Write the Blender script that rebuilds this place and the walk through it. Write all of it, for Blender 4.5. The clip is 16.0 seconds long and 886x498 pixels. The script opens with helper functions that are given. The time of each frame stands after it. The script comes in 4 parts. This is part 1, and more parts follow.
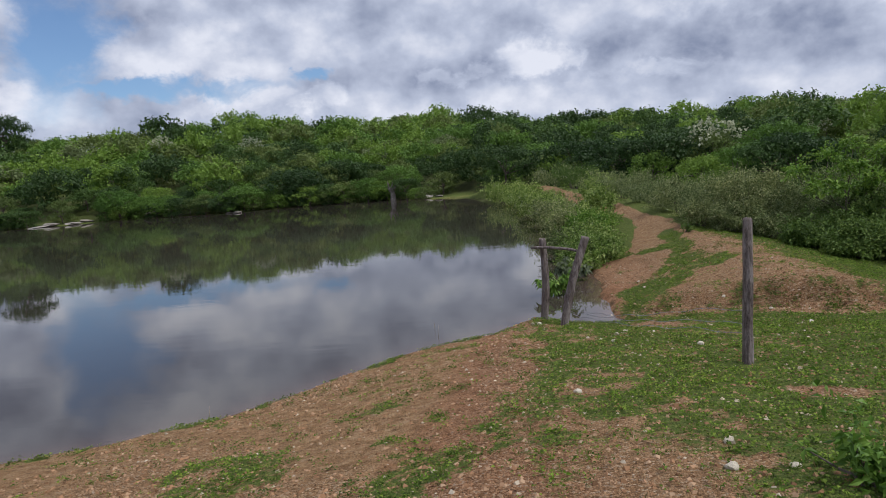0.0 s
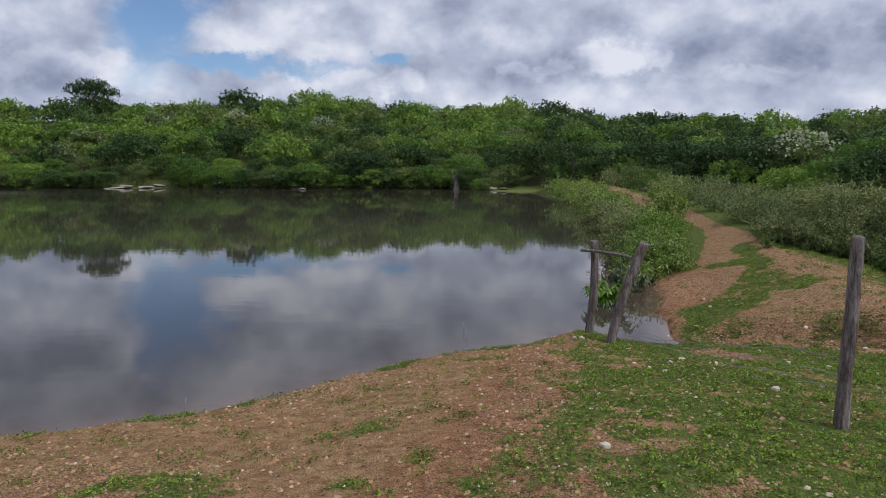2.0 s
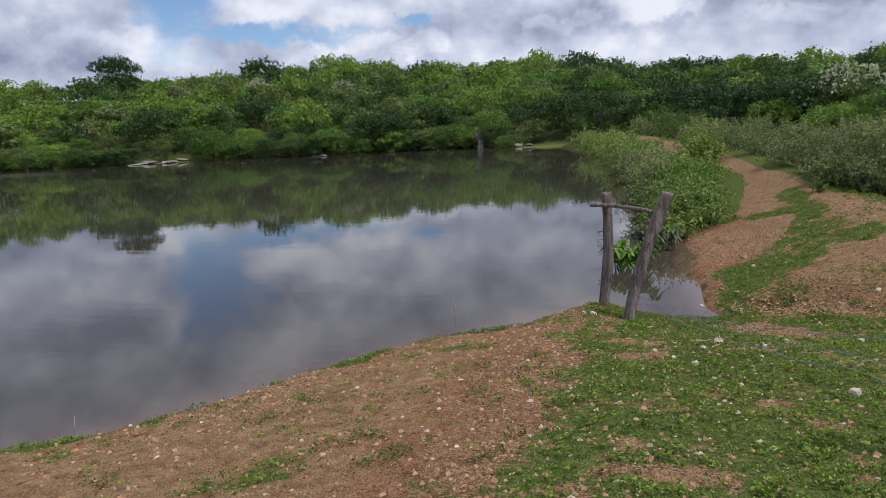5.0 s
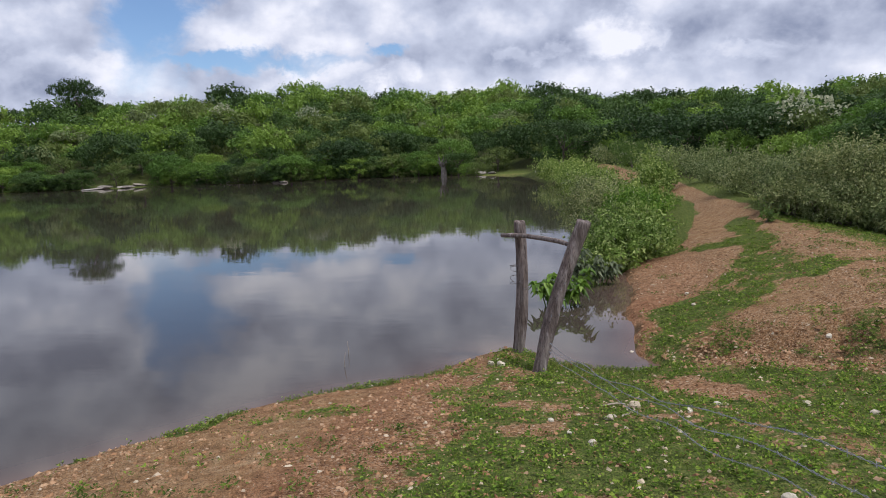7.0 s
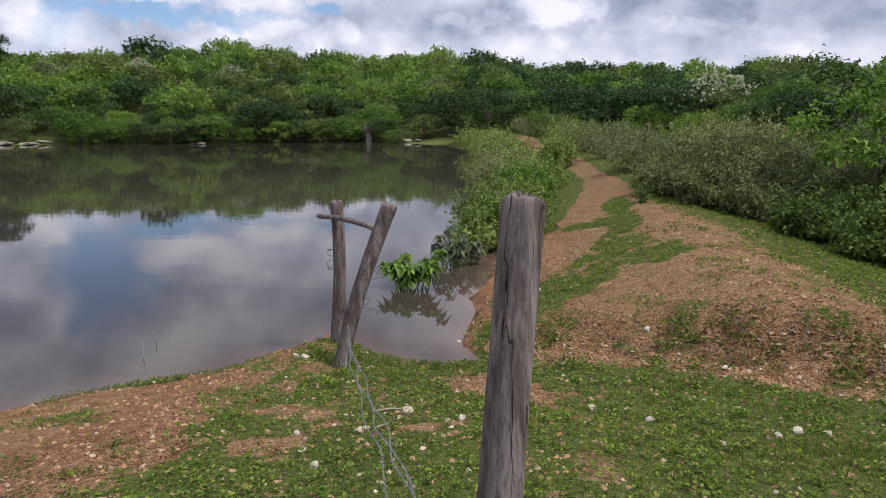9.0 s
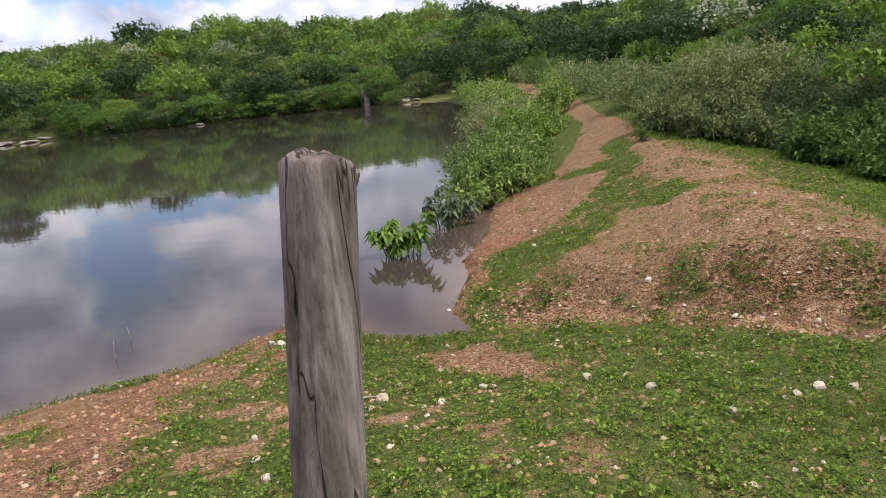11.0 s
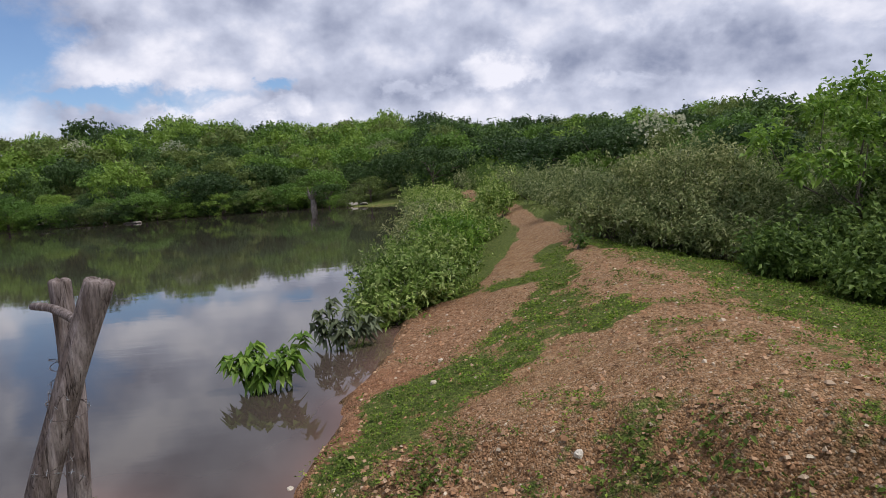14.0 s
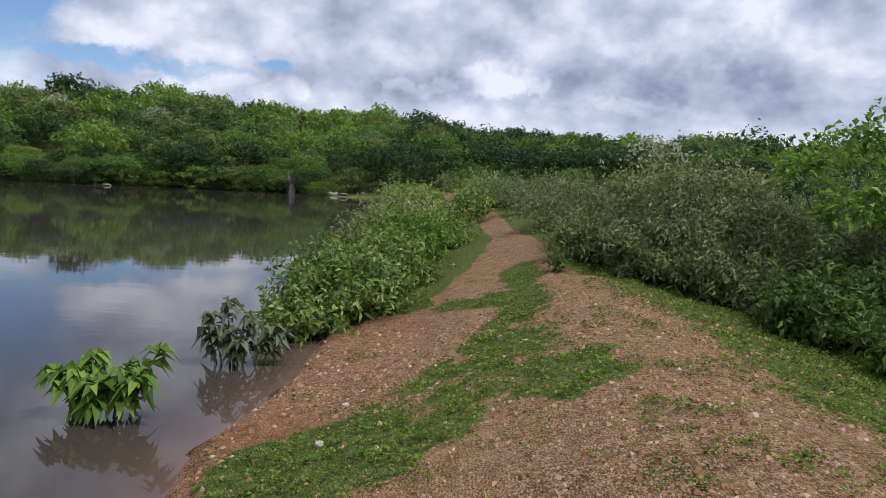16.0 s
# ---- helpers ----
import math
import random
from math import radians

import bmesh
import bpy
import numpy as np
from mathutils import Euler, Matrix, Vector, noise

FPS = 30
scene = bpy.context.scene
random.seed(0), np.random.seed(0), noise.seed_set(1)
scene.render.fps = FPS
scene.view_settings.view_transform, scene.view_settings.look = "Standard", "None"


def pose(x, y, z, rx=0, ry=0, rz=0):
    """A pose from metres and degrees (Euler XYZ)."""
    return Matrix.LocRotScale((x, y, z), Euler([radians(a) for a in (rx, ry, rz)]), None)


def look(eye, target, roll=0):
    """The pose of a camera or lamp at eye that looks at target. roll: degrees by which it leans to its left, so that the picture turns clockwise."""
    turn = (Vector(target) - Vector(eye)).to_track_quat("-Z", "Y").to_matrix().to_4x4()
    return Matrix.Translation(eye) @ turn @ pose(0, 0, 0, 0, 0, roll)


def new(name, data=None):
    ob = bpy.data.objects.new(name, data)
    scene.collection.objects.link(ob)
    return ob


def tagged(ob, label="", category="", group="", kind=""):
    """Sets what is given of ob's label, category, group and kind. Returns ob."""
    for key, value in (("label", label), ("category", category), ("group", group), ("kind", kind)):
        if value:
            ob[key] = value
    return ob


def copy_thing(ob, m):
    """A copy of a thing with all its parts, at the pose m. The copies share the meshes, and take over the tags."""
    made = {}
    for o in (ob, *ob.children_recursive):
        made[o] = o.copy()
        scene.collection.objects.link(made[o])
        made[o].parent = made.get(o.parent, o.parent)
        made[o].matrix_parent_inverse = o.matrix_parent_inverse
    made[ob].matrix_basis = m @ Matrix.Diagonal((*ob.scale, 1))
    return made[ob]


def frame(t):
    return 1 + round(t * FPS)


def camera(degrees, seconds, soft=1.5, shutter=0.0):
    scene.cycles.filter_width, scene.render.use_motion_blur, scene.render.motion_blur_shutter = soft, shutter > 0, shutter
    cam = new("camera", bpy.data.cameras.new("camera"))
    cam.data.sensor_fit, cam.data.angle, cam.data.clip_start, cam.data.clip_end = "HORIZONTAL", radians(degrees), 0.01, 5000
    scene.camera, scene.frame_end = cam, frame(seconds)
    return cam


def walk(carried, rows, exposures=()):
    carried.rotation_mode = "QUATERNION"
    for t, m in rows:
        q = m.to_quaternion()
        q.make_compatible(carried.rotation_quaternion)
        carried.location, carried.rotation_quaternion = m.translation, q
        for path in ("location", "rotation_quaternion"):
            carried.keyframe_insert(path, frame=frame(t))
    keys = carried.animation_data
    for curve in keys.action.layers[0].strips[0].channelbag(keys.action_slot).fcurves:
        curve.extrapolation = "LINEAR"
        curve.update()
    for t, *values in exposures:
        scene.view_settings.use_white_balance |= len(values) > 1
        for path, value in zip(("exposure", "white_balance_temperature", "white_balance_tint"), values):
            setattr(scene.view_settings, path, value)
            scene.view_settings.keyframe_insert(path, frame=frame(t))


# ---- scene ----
cam = camera(67.7, 16.0, 0.9)
PATH = [
    (0, (1.634, -0.118, 2.886), (1.341, 1.847, 2.652), -4.8),
    (0.5, (1.685, 0.292, 2.816), (1.404, 2.266, 2.662), -2.3),
    (1, (1.702, 0.647, 2.787), (1.472, 2.627, 2.628), -1.7),
    (1.5, (1.763, 0.976, 2.764), (1.605, 2.96, 2.565), -1.3),
    (2, (1.845, 1.26, 2.722), (1.366, 3.185, 2.471), -0.4),
    (2.5, (1.84, 1.601, 2.697), (1.265, 3.5, 2.448), -0.6),
    (3, (1.997, 1.847, 2.658), (1.357, 3.731, 2.455), 1.4),
    (3.5, (2.085, 2.143, 2.621), (1.54, 4.05, 2.367), 0.9),
    (4, (2.061, 2.452, 2.564), (1.538, 4.361, 2.274), -1.5),
    (4.2, (2.048, 2.583, 2.557), (1.471, 4.47, 2.23), -4.0),
    (6.3, (2.401, 4.174, 2.305), (1.826, 6.052, 1.927), -2.0),
    (6.5, (2.474, 4.307, 2.3), (1.909, 6.213, 2.08), -2.9),
    (7, (2.622, 4.629, 2.294), (2.13, 6.547, 2.011), -2.8),
    (7.5, (2.912, 4.824, 2.284), (2.331, 6.725, 2.069), 0.8),
    (8, (3.192, 5.049, 2.32), (2.886, 6.996, 1.98), -2.6),
    (8.5, (3.466, 5.203, 2.364), (3.123, 7.149, 2.056), 3.7),
    (9, (3.721, 5.433, 2.33), (3.419, 7.371, 1.943), -0.9),
    (9.5, (3.813, 5.691, 2.335), (3.624, 7.653, 1.994), -1.0),
    (10, (3.835, 5.803, 2.315), (3.589, 7.727, 1.825), -7.0),
    (12.3, (4.272, 6.641, 2.084), (3.759, 8.503, 1.564), -2.3),
    (12.5, (4.325, 6.801, 2.049), (3.811, 8.679, 1.59), -1.1),
    (12.7, (4.381, 6.968, 2.035), (3.923, 8.851, 1.542), -2.0),
    (12.9, (4.398, 7.138, 2.026), (4.062, 9.051, 1.55), -1.1),
    (13, (4.392, 7.229, 2.023), (4.122, 9.166, 1.605), -0.9),
    (13.5, (4.374, 7.63, 2.018), (4.351, 9.607, 1.72), -4.0),
    (14, (4.368, 8.008, 1.955), (4.181, 9.988, 1.745), -4.7),
    (14.5, (4.295, 8.43, 1.921), (4.039, 10.404, 1.731), -3.7),
    (15, (4.292, 8.817, 1.937), (4.143, 10.803, 1.753), -4.9),
    (15.5, (4.42, 9.279, 1.864), (4.275, 11.259, 1.62), 0.7),
    (16, (4.603, 9.797, 1.804), (4.475, 11.782, 1.601), 2.4),
]
EXPOSURE = [(t, e, k, g) for t, e, k, g in (
    (0.0, -0.10, 6170.0, 12.0), (1.5, -0.16, 6170.0, 12.0), (3.5, -0.10, 6170.0, 12.0), (6.5, 0.10, 6260.0, 13.5), (8.5, 0.14, 6340.0, 15.0), (10.0, 0.22, 6500.0, 17.0),
    (12.3, 0.75, 6600.0, 17.0), (12.6, 0.75, 6600.0, 17.0), (13.0, 0.60, 6530.0, 16.0), (14.0, 0.06, 6380.0, 15.0), (14.5, 0.04, 6220.0, 13.0), (15.0, -0.14, 6170.0, 12.0), (15.5, -0.20, 6140.0, 11.0), (16.0, 0.06, 6140.0, 13.0))]
walk(cam, [(t, look(eye, target, roll)) for t, eye, target, roll in PATH], EXPOSURE)

# ---- sky and sun ----
SUN_EL, SUN_AZ = 62.0, 98.0          # degrees; azimuth clockwise from +y
world = bpy.data.worlds.new("sky")
scene.world = world
world.use_nodes = True


def build_sky(tree):
    N, L = tree.nodes, tree.links
    N.clear()

    def math2(op, a, b):
        n = N.new("ShaderNodeMath")
        n.operation = op
        for k, v in enumerate((a, b)):
            if isinstance(v, (int, float)):
                n.inputs[k].default_value = v
            else:
                L.new(v, n.inputs[k])
        return n.outputs[0]

    def remap(v, a, b, c=0.0, d=1.0):
        n = N.new("ShaderNodeMapRange")
        n.interpolation_type = "SMOOTHSTEP"
        L.new(v, n.inputs["Value"])
        for key, x in zip(("From Min", "From Max", "To Min", "To Max"), (a, b, c, d)):
            n.inputs[key].default_value = x
        return n.outputs[0]

    out = N.new("ShaderNodeOutputWorld")
    coord = N.new("ShaderNodeTexCoord").outputs["Generated"]
    sep = N.new("ShaderNodeSeparateXYZ")
    L.new(coord, sep.inputs[0])
    x, y, z = sep.outputs
    # cloud banks: lumps flattened towards the horizon
    high = math2("ABSOLUTE", z, 0.0)
    plane = N.new("ShaderNodeCombineXYZ")
    L.new(x, plane.inputs[0])
    L.new(y, plane.inputs[1])
    L.new(math2("MULTIPLY", high, 1.3), plane.inputs[2])

    def clouds(scale, detail, shift, distort=0.3, rough=0.5):
        m = N.new("ShaderNodeMapping")
        L.new(plane.outputs[0], m.inputs["Vector"])
        m.inputs["Location"].default_value = shift
        t = N.new("ShaderNodeTexNoise")
        t.inputs["Scale"].default_value, t.inputs["Detail"].default_value = scale, detail
        t.inputs["Roughness"].default_value, t.inputs["Distortion"].default_value = rough, distort
        L.new(m.outputs[0], t.inputs["Vector"])
        return t.outputs[0]

    body = clouds(3.2, 8.0, (3.1, 0.7, 0.0), 0.1)
    tops = clouds(7.5, 7.0, (1.0, 5.3, 2.0), 0.0, 0.5)
    above = clouds(7.5, 5.0, (1.0, 5.3, 2.06), 0.0, 0.5)
    soft = clouds(2.4, 3.0, (7.0, 2.0, 4.0))
    ragged, frayed = clouds(9.0, 7.0, (4.0, 1.0, 3.0), 0.2, 0.6), clouds(11.0, 7.0, (2.0, 8.0, 6.0), 0.2, 0.6)
    # bearing (x over y) and height above the horizon, both frayed so that no cloud has a clean edge
    u = math2("ADD", math2("DIVIDE", x, math2("MAXIMUM", y, 0.05)), math2("MULTIPLY", math2("SUBTRACT", ragged, 0.5), 0.34))
    h = math2("ADD", high, math2("MULTIPLY", math2("SUBTRACT", frayed, 0.5), 0.13))

    def lump(u0, h0, wu, wh, inner=0.35, outer=1.25):
        a = math2("DIVIDE", math2("SUBTRACT", u, u0), wu)
        b = math2("DIVIDE", math2("SUBTRACT", h, h0), wh)
        r = math2("SQRT", math2("ADD", math2("MULTIPLY", a, a), math2("MULTIPLY", b, b)), 0.0)
        return remap(r, outer, inner)

    cover = remap(body, 0.22, 0.40)
    # openings of blue
    for u0, h0, wu, wh in ((-0.765, 0.205, 0.085, 0.085), (-0.62, 0.147, 0.18, 0.017), (-0.335, 0.160, 0.050, 0.012)):
        cover = math2("MINIMUM", cover, math2("SUBTRACT", 1.0, math2("MULTIPLY", lump(u0, h0, wu, wh, 0.40, 1.45), 0.96)))
    lit = math2("MULTIPLY", math2("SUBTRACT", tops, above), 1.5)
    bright = math2("ADD", math2("ADD", math2("MULTIPLY", tops, 0.42), math2("MULTIPLY", soft, 0.36)), math2("ADD", lit, 0.095))
    # sunlit heads and grey bellies of the nearer clouds
    for u0, h0, wu, wh, gain in ((-0.57, 0.195, 0.17, 0.045, 0.20), (-0.312, 0.122, 0.06, 0.030, 0.34), (0.0, 0.147, 0.085, 0.034, 0.36), (-0.11, 0.130, 0.05, 0.020, 0.28), (0.088, 0.138, 0.035, 0.018, 0.24),
                                 (-0.84, 0.125, 0.12, 0.026, 0.26), (-0.46, 0.125, 0.09, 0.022, 0.18), (0.30, 0.215, 0.09, 0.050, 0.24), (0.50, 0.17, 0.09, 0.022, 0.16), (-1.1, 0.14, 0.2, 0.03, 0.18), (0.19, 0.115, 0.06, 0.014, 0.18),
                                 (0.07, 0.110, 0.07, 0.016, -0.20), (0.24, 0.155, 0.12, 0.028, -0.26), (-0.2, 0.225, 0.26, 0.036, -0.10), (-1.1, 0.20, 0.2, 0.05, -0.14), (0.46, 0.24, 0.13, 0.035, -0.18), (0.42, 0.13, 0.16, 0.018, -0.12)):
        bright = math2("ADD", bright, math2("MULTIPLY", lump(u0, h0, wu, wh, 0.35, 1.12) if gain > 0 else lump(u0, h0, wu, wh, 0.1, 1.45), gain * 0.78))
    ramp = N.new("ShaderNodeValToRGB")
    el = ramp.color_ramp.elements
    el[0].position, el[0].color = 0.14, (0.27, 0.31, 0.42, 1)
    el[1].position, el[1].color = 0.82, (0.84, 0.855, 0.91, 1)
    mid = el.new(0.52)
    mid.color = (0.545, 0.59, 0.70, 1)
    L.new(bright, ramp.inputs[0])
    air = N.new("ShaderNodeTexSky")
    air.sky_type, air.sun_disc = "NISHITA", False
    air.sun_elevation, air.sun_rotation = radians(SUN_EL), radians(SUN_AZ)
    air.air_density, air.dust_density, air.ozone_density = 1.0, 0.0, 6.0
    blue, white = N.new("ShaderNodeBackground"), N.new("ShaderNodeBackground")
    blue.inputs[1].default_value, white.inputs[1].default_value = 0.11, 1.0
    L.new(air.outputs[0], blue.inputs[0])
    L.new(ramp.outputs[0], white.inputs[0])
    mix = N.new("ShaderNodeMixShader")
    L.new(cover, mix.inputs[0])
    L.new(blue.outputs[0], mix.inputs[1])
    L.new(white.outputs[0], mix.inputs[2])
    L.new(mix.outputs[0], out.inputs[0])


build_sky(world.node_tree)
sun = new("sun", bpy.data.lights.new("sun", "SUN"))
sun.data.energy, sun.data.angle, sun.data.color = 2.8, radians(8), (1.0, 0.96, 0.88)
az, elv = radians(SUN_AZ), radians(SUN_EL)
sun.matrix_world = look((0, 0, 60), (-60 * math.sin(az) * math.cos(elv), -60 * math.cos(az) * math.cos(elv), 60 - 60 * math.sin(elv)))

# ---- materials ----


def shader(name, rough=0.9, spec=0.3):
    m = bpy.data.materials.new(name)
    m.use_nodes = True
    b = m.node_tree.nodes["Principled BSDF"]
    b.inputs["Roughness"].default_value, b.inputs["Specular IOR Level"].default_value = rough, spec
    return m, m.node_tree, b


def noise_node(t, scale, detail=4.0, rough=0.55, stretch=None, coords="Object"):
    tc = t.nodes.new("ShaderNodeTexCoord")
    n = t.nodes.new("ShaderNodeTexNoise")
    n.inputs["Scale"].default_value, n.inputs["Detail"].default_value, n.inputs["Roughness"].default_value = scale, detail, rough
    if stretch:
        mp = t.nodes.new("ShaderNodeMapping")
        mp.inputs["Scale"].default_value = stretch
        t.links.new(tc.outputs[coords], mp.inputs[0])
        t.links.new(mp.outputs[0], n.inputs["Vector"])
    else:
        t.links.new(tc.outputs[coords], n.inputs["Vector"])
    return n.outputs[0]


def ramp_node(t, value, *stops):
    r = t.nodes.new("ShaderNodeValToRGB")
    el = r.color_ramp.elements
    el[0].position, el[0].color = stops[0][0], (*stops[0][1], 1)
    el[1].position, el[1].color = stops[-1][0], (*stops[-1][1], 1)
    for p, c in stops[1:-1]:
        el.new(p).color = (*c, 1)
    t.links.new(value, r.inputs[0])
    return r.outputs[0]


def mix_node(t, fac, a, b, kind="MIX"):
    m = t.nodes.new("ShaderNodeMix")
    m.data_type, m.blend_type = "RGBA", kind
    for sock, v in ((m.inputs[0], fac), (m.inputs[6], a), (m.inputs[7], b)):
        if isinstance(v, (int, float)):
            sock.default_value = v
        elif isinstance(v, tuple):
            sock.default_value = (*v, 1)
        else:
            t.links.new(v, sock)
    return m.outputs[2]


def bump_node(t, b, height, strength, distance):
    n = t.nodes.new("ShaderNodeBump")
    n.inputs["Strength"].default_value, n.inputs["Distance"].default_value = strength, distance
    t.links.new(height, n.inputs["Height"])
    t.links.new(n.outputs[0], b.inputs["Normal"])


def math_node(t, op, a, b=0.0):
    n = t.nodes.new("ShaderNodeMath")
    n.operation = op
    for k, v in enumerate((a, b)):
        if isinstance(v, (int, float)):
            n.inputs[k].default_value = v
        else:
            t.links.new(v, n.inputs[k])
    return n.outputs[0]


def attribute(t, name):
    a = t.nodes.new("ShaderNodeAttribute")
    a.attribute_name = name
    return a.outputs["Fac"]


def ground_material():
    m, t, b = shader("earth", 0.95, 0.15)
    big, mid, fine = noise_node(t, 0.9, 5), noise_node(t, 7.0, 6), noise_node(t, 60.0, 4, 0.7)
    vor = t.nodes.new("ShaderNodeTexVoronoi")
    vor.inputs["Scale"].default_value, vor.inputs["Randomness"].default_value = 66.0, 1.0
    t.links.new(t.nodes.new("ShaderNodeTexCoord").outputs["Object"], vor.inputs["Vector"])
    stone_tint = t.nodes.new("ShaderNodeSeparateColor")
    t.links.new(vor.outputs["Color"], stone_tint.inputs[0])
    sand = ramp_node(t, mid, (0.30, (0.255, 0.140, 0.062)), (0.50, (0.425, 0.252, 0.122)), (0.72, (0.55, 0.375, 0.212)))
    red = ramp_node(t, mid, (0.30, (0.235, 0.094, 0.045)), (0.52, (0.375, 0.163, 0.085)), (0.75, (0.47, 0.245, 0.138)))
    soil = mix_node(t, attribute(t, "red"), sand, red)
    pebble = ramp_node(t, stone_tint.outputs[0], (0.0, (0.13, 0.070, 0.032)), (0.4, (0.39, 0.218, 0.108)), (0.85, (0.55, 0.358, 0.205)), (1.0, (0.62, 0.51, 0.37)))
    soil = mix_node(t, math_node(t, "MULTIPLY", attribute(t, "gravel"), 0.68), soil, pebble)
    soil = mix_node(t, 0.58, soil, ramp_node(t, fine, (0.34, (0.16, 0.14, 0.13)), (0.54, (1.0, 1.0, 1.0))), "MULTIPLY")
    # dark cracks and the shading between clods, put into the soil colour by noise
    clods = noise_node(t, 11.0, 6, 0.7)
    soil = mix_node(t, 0.85, soil, ramp_node(t, clods, (0.32, (0.26, 0.21, 0.18)), (0.42, (0.92, 0.92, 0.92)), (0.60, (1.10, 1.10, 1.10))), "MULTIPLY")
    green = ramp_node(t, noise_node(t, 22.0, 5, 0.65), (0.30, (0.062, 0.076, 0.020)), (0.52, (0.128, 0.172, 0.036)), (0.75, (0.27, 0.26, 0.085)))
    cover = math_node(t, "ADD", attribute(t, "grass"), math_node(t, "MULTIPLY", math_node(t, "SUBTRACT", noise_node(t, 16.0, 5, 0.7), 0.5), 1.1))
    edge = t.nodes.new("ShaderNodeMapRange")
    edge.interpolation_type = "SMOOTHSTEP"
    edge.inputs["From Min"].default_value, edge.inputs["From Max"].default_value = 0.38, 0.62
    t.links.new(cover, edge.inputs["Value"])
    col = mix_node(t, edge.outputs[0], soil, green)
    col = mix_node(t, math_node(t, "MULTIPLY", attribute(t, "darkening"), 0.9), col, (0.035, 0.04, 0.016))
    t.links.new(col, b.inputs["Base Color"])
    hgt = math_node(t, "ADD", math_node(t, "MULTIPLY", fine, 0.6), math_node(t, "SUBTRACT", mid, math_node(t, "MULTIPLY", vor.outputs["Distance"], 0.6)))
    bump_node(t, b, hgt, 1.0, 0.052)
    return m


def leaf_material(name, dark, mid, light, gloss=0.45):
    m, t, b = shader(name, gloss + 0.1, 0.22)
    geo = t.nodes.new("ShaderNodeNewGeometry")
    col = ramp_node(t, geo.outputs["Random Per Island"], (0.0, dark), (0.55, mid), (1.0, light))
    patch = ramp_node(t, noise_node(t, 0.55, 3), (0.3, (0.74, 0.77, 0.74)), (0.7, (1.10, 1.07, 1.0)))
    col = mix_node(t, 1.0, col, patch, "MULTIPLY")
    info = t.nodes.new("ShaderNodeObjectInfo")
    vary = ramp_node(t, info.outputs["Random"], (0.0, (0.72, 0.78, 0.70)), (1.0, (1.15, 1.10, 1.0)))
    col = mix_node(t, 1.0, col, vary, "MULTIPLY")
    t.links.new(col, b.inputs["Base Color"])
    b.inputs["Transmission Weight"].default_value = 0.0
    b.inputs["Subsurface Weight"].default_value = 0.0
    tr = t.nodes.new("ShaderNodeBsdfTranslucent")
    t.links.new(col, tr.inputs[0])
    mx = t.nodes.new("ShaderNodeMixShader")
    mx.inputs[0].default_value = 0.35
    t.links.new(b.outputs[0], mx.inputs[1])
    t.links.new(tr.outputs[0], mx.inputs[2])
    t.links.new(mx.outputs[0], t.nodes["Material Output"].inputs[0])
    return m


def wood_material(name, dark, mid, light, along=(30.0, 30.0, 2.2)):
    m, t, b = shader(name, 0.9, 0.2)
    grain = noise_node(t, 1.0, 8, 0.65, along)
    blotch = noise_node(t, 6.0, 5)
    col = ramp_node(t, grain, (0.32, dark), (0.5, mid), (0.72, light))
    col = mix_node(t, 1.0, col, ramp_node(t, blotch, (0.3, (0.55, 0.53, 0.52)), (0.7, (1.15, 1.12, 1.1))), "MULTIPLY")
    t.links.new(col, b.inputs["Base Color"])
    bump_node(t, b, grain, 0.9, 0.012)
    return m


def post_material():
    """Silvery dry wood: fine grain, long dark splits, paler worn strips and a few brown stains."""
    m, t, b = shader("weathered_post", 0.92, 0.15)
    fine, strip = noise_node(t, 1.0, 7, 0.7, (95.0, 95.0, 15.0)), noise_node(t, 1.0, 5, 0.6, (30.0, 30.0, 3.0))
    col = ramp_node(t, strip, (0.28, (0.115, 0.092, 0.083)), (0.48, (0.205, 0.170, 0.157)), (0.62, (0.300, 0.258, 0.245)), (0.78, (0.50, 0.455, 0.435)))
    col = mix_node(t, 0.75, col, ramp_node(t, fine, (0.36, (0.42, 0.40, 0.40)), (0.52, (1.0, 1.0, 1.0)), (0.68, (1.35, 1.32, 1.32))), "MULTIPLY")
    stain = noise_node(t, 5.0, 5, 0.6, (2.0, 2.0, 0.7))
    col = mix_node(t, 0.8, col, ramp_node(t, stain, (0.34, (0.50, 0.44, 0.40)), (0.58, (1.0, 1.0, 1.0))), "MULTIPLY")
    split = math_node(t, "ABSOLUTE", math_node(t, "SUBTRACT", noise_node(t, 1.0, 3, 0.5, (15.0, 15.0, 0.7)), 0.5))
    crack = ramp_node(t, split, (0.001, (0.30, 0.27, 0.25)), (0.008, (1.0, 1.0, 1.0)))
    col = mix_node(t, 1.0, col, crack, "MULTIPLY")
    t.links.new(col, b.inputs["Base Color"])
    relief = math_node(t, "ADD", math_node(t, "MULTIPLY", fine, 0.4), math_node(t, "ADD", strip, math_node(t, "MULTIPLY", crack, 0.8)))
    bump_node(t, b, relief, 0.9, 0.008)
    return m


def stone_material(name, dark, mid, light):
    m, t, b = shader(name, 0.85, 0.3)
    col = ramp_node(t, noise_node(t, 14.0, 6), (0.3, dark), (0.5, mid), (0.72, light))
    info = t.nodes.new("ShaderNodeObjectInfo")
    col = mix_node(t, 1.0, col, ramp_node(t, info.outputs["Random"], (0.0, (0.78, 0.70, 0.60)), (1.0, (1.03, 1.03, 1.03))), "MULTIPLY")
    t.links.new(col, b.inputs["Base Color"])
    bump_node(t, b, noise_node(t, 60.0, 5), 0.6, 0.01)
    return m


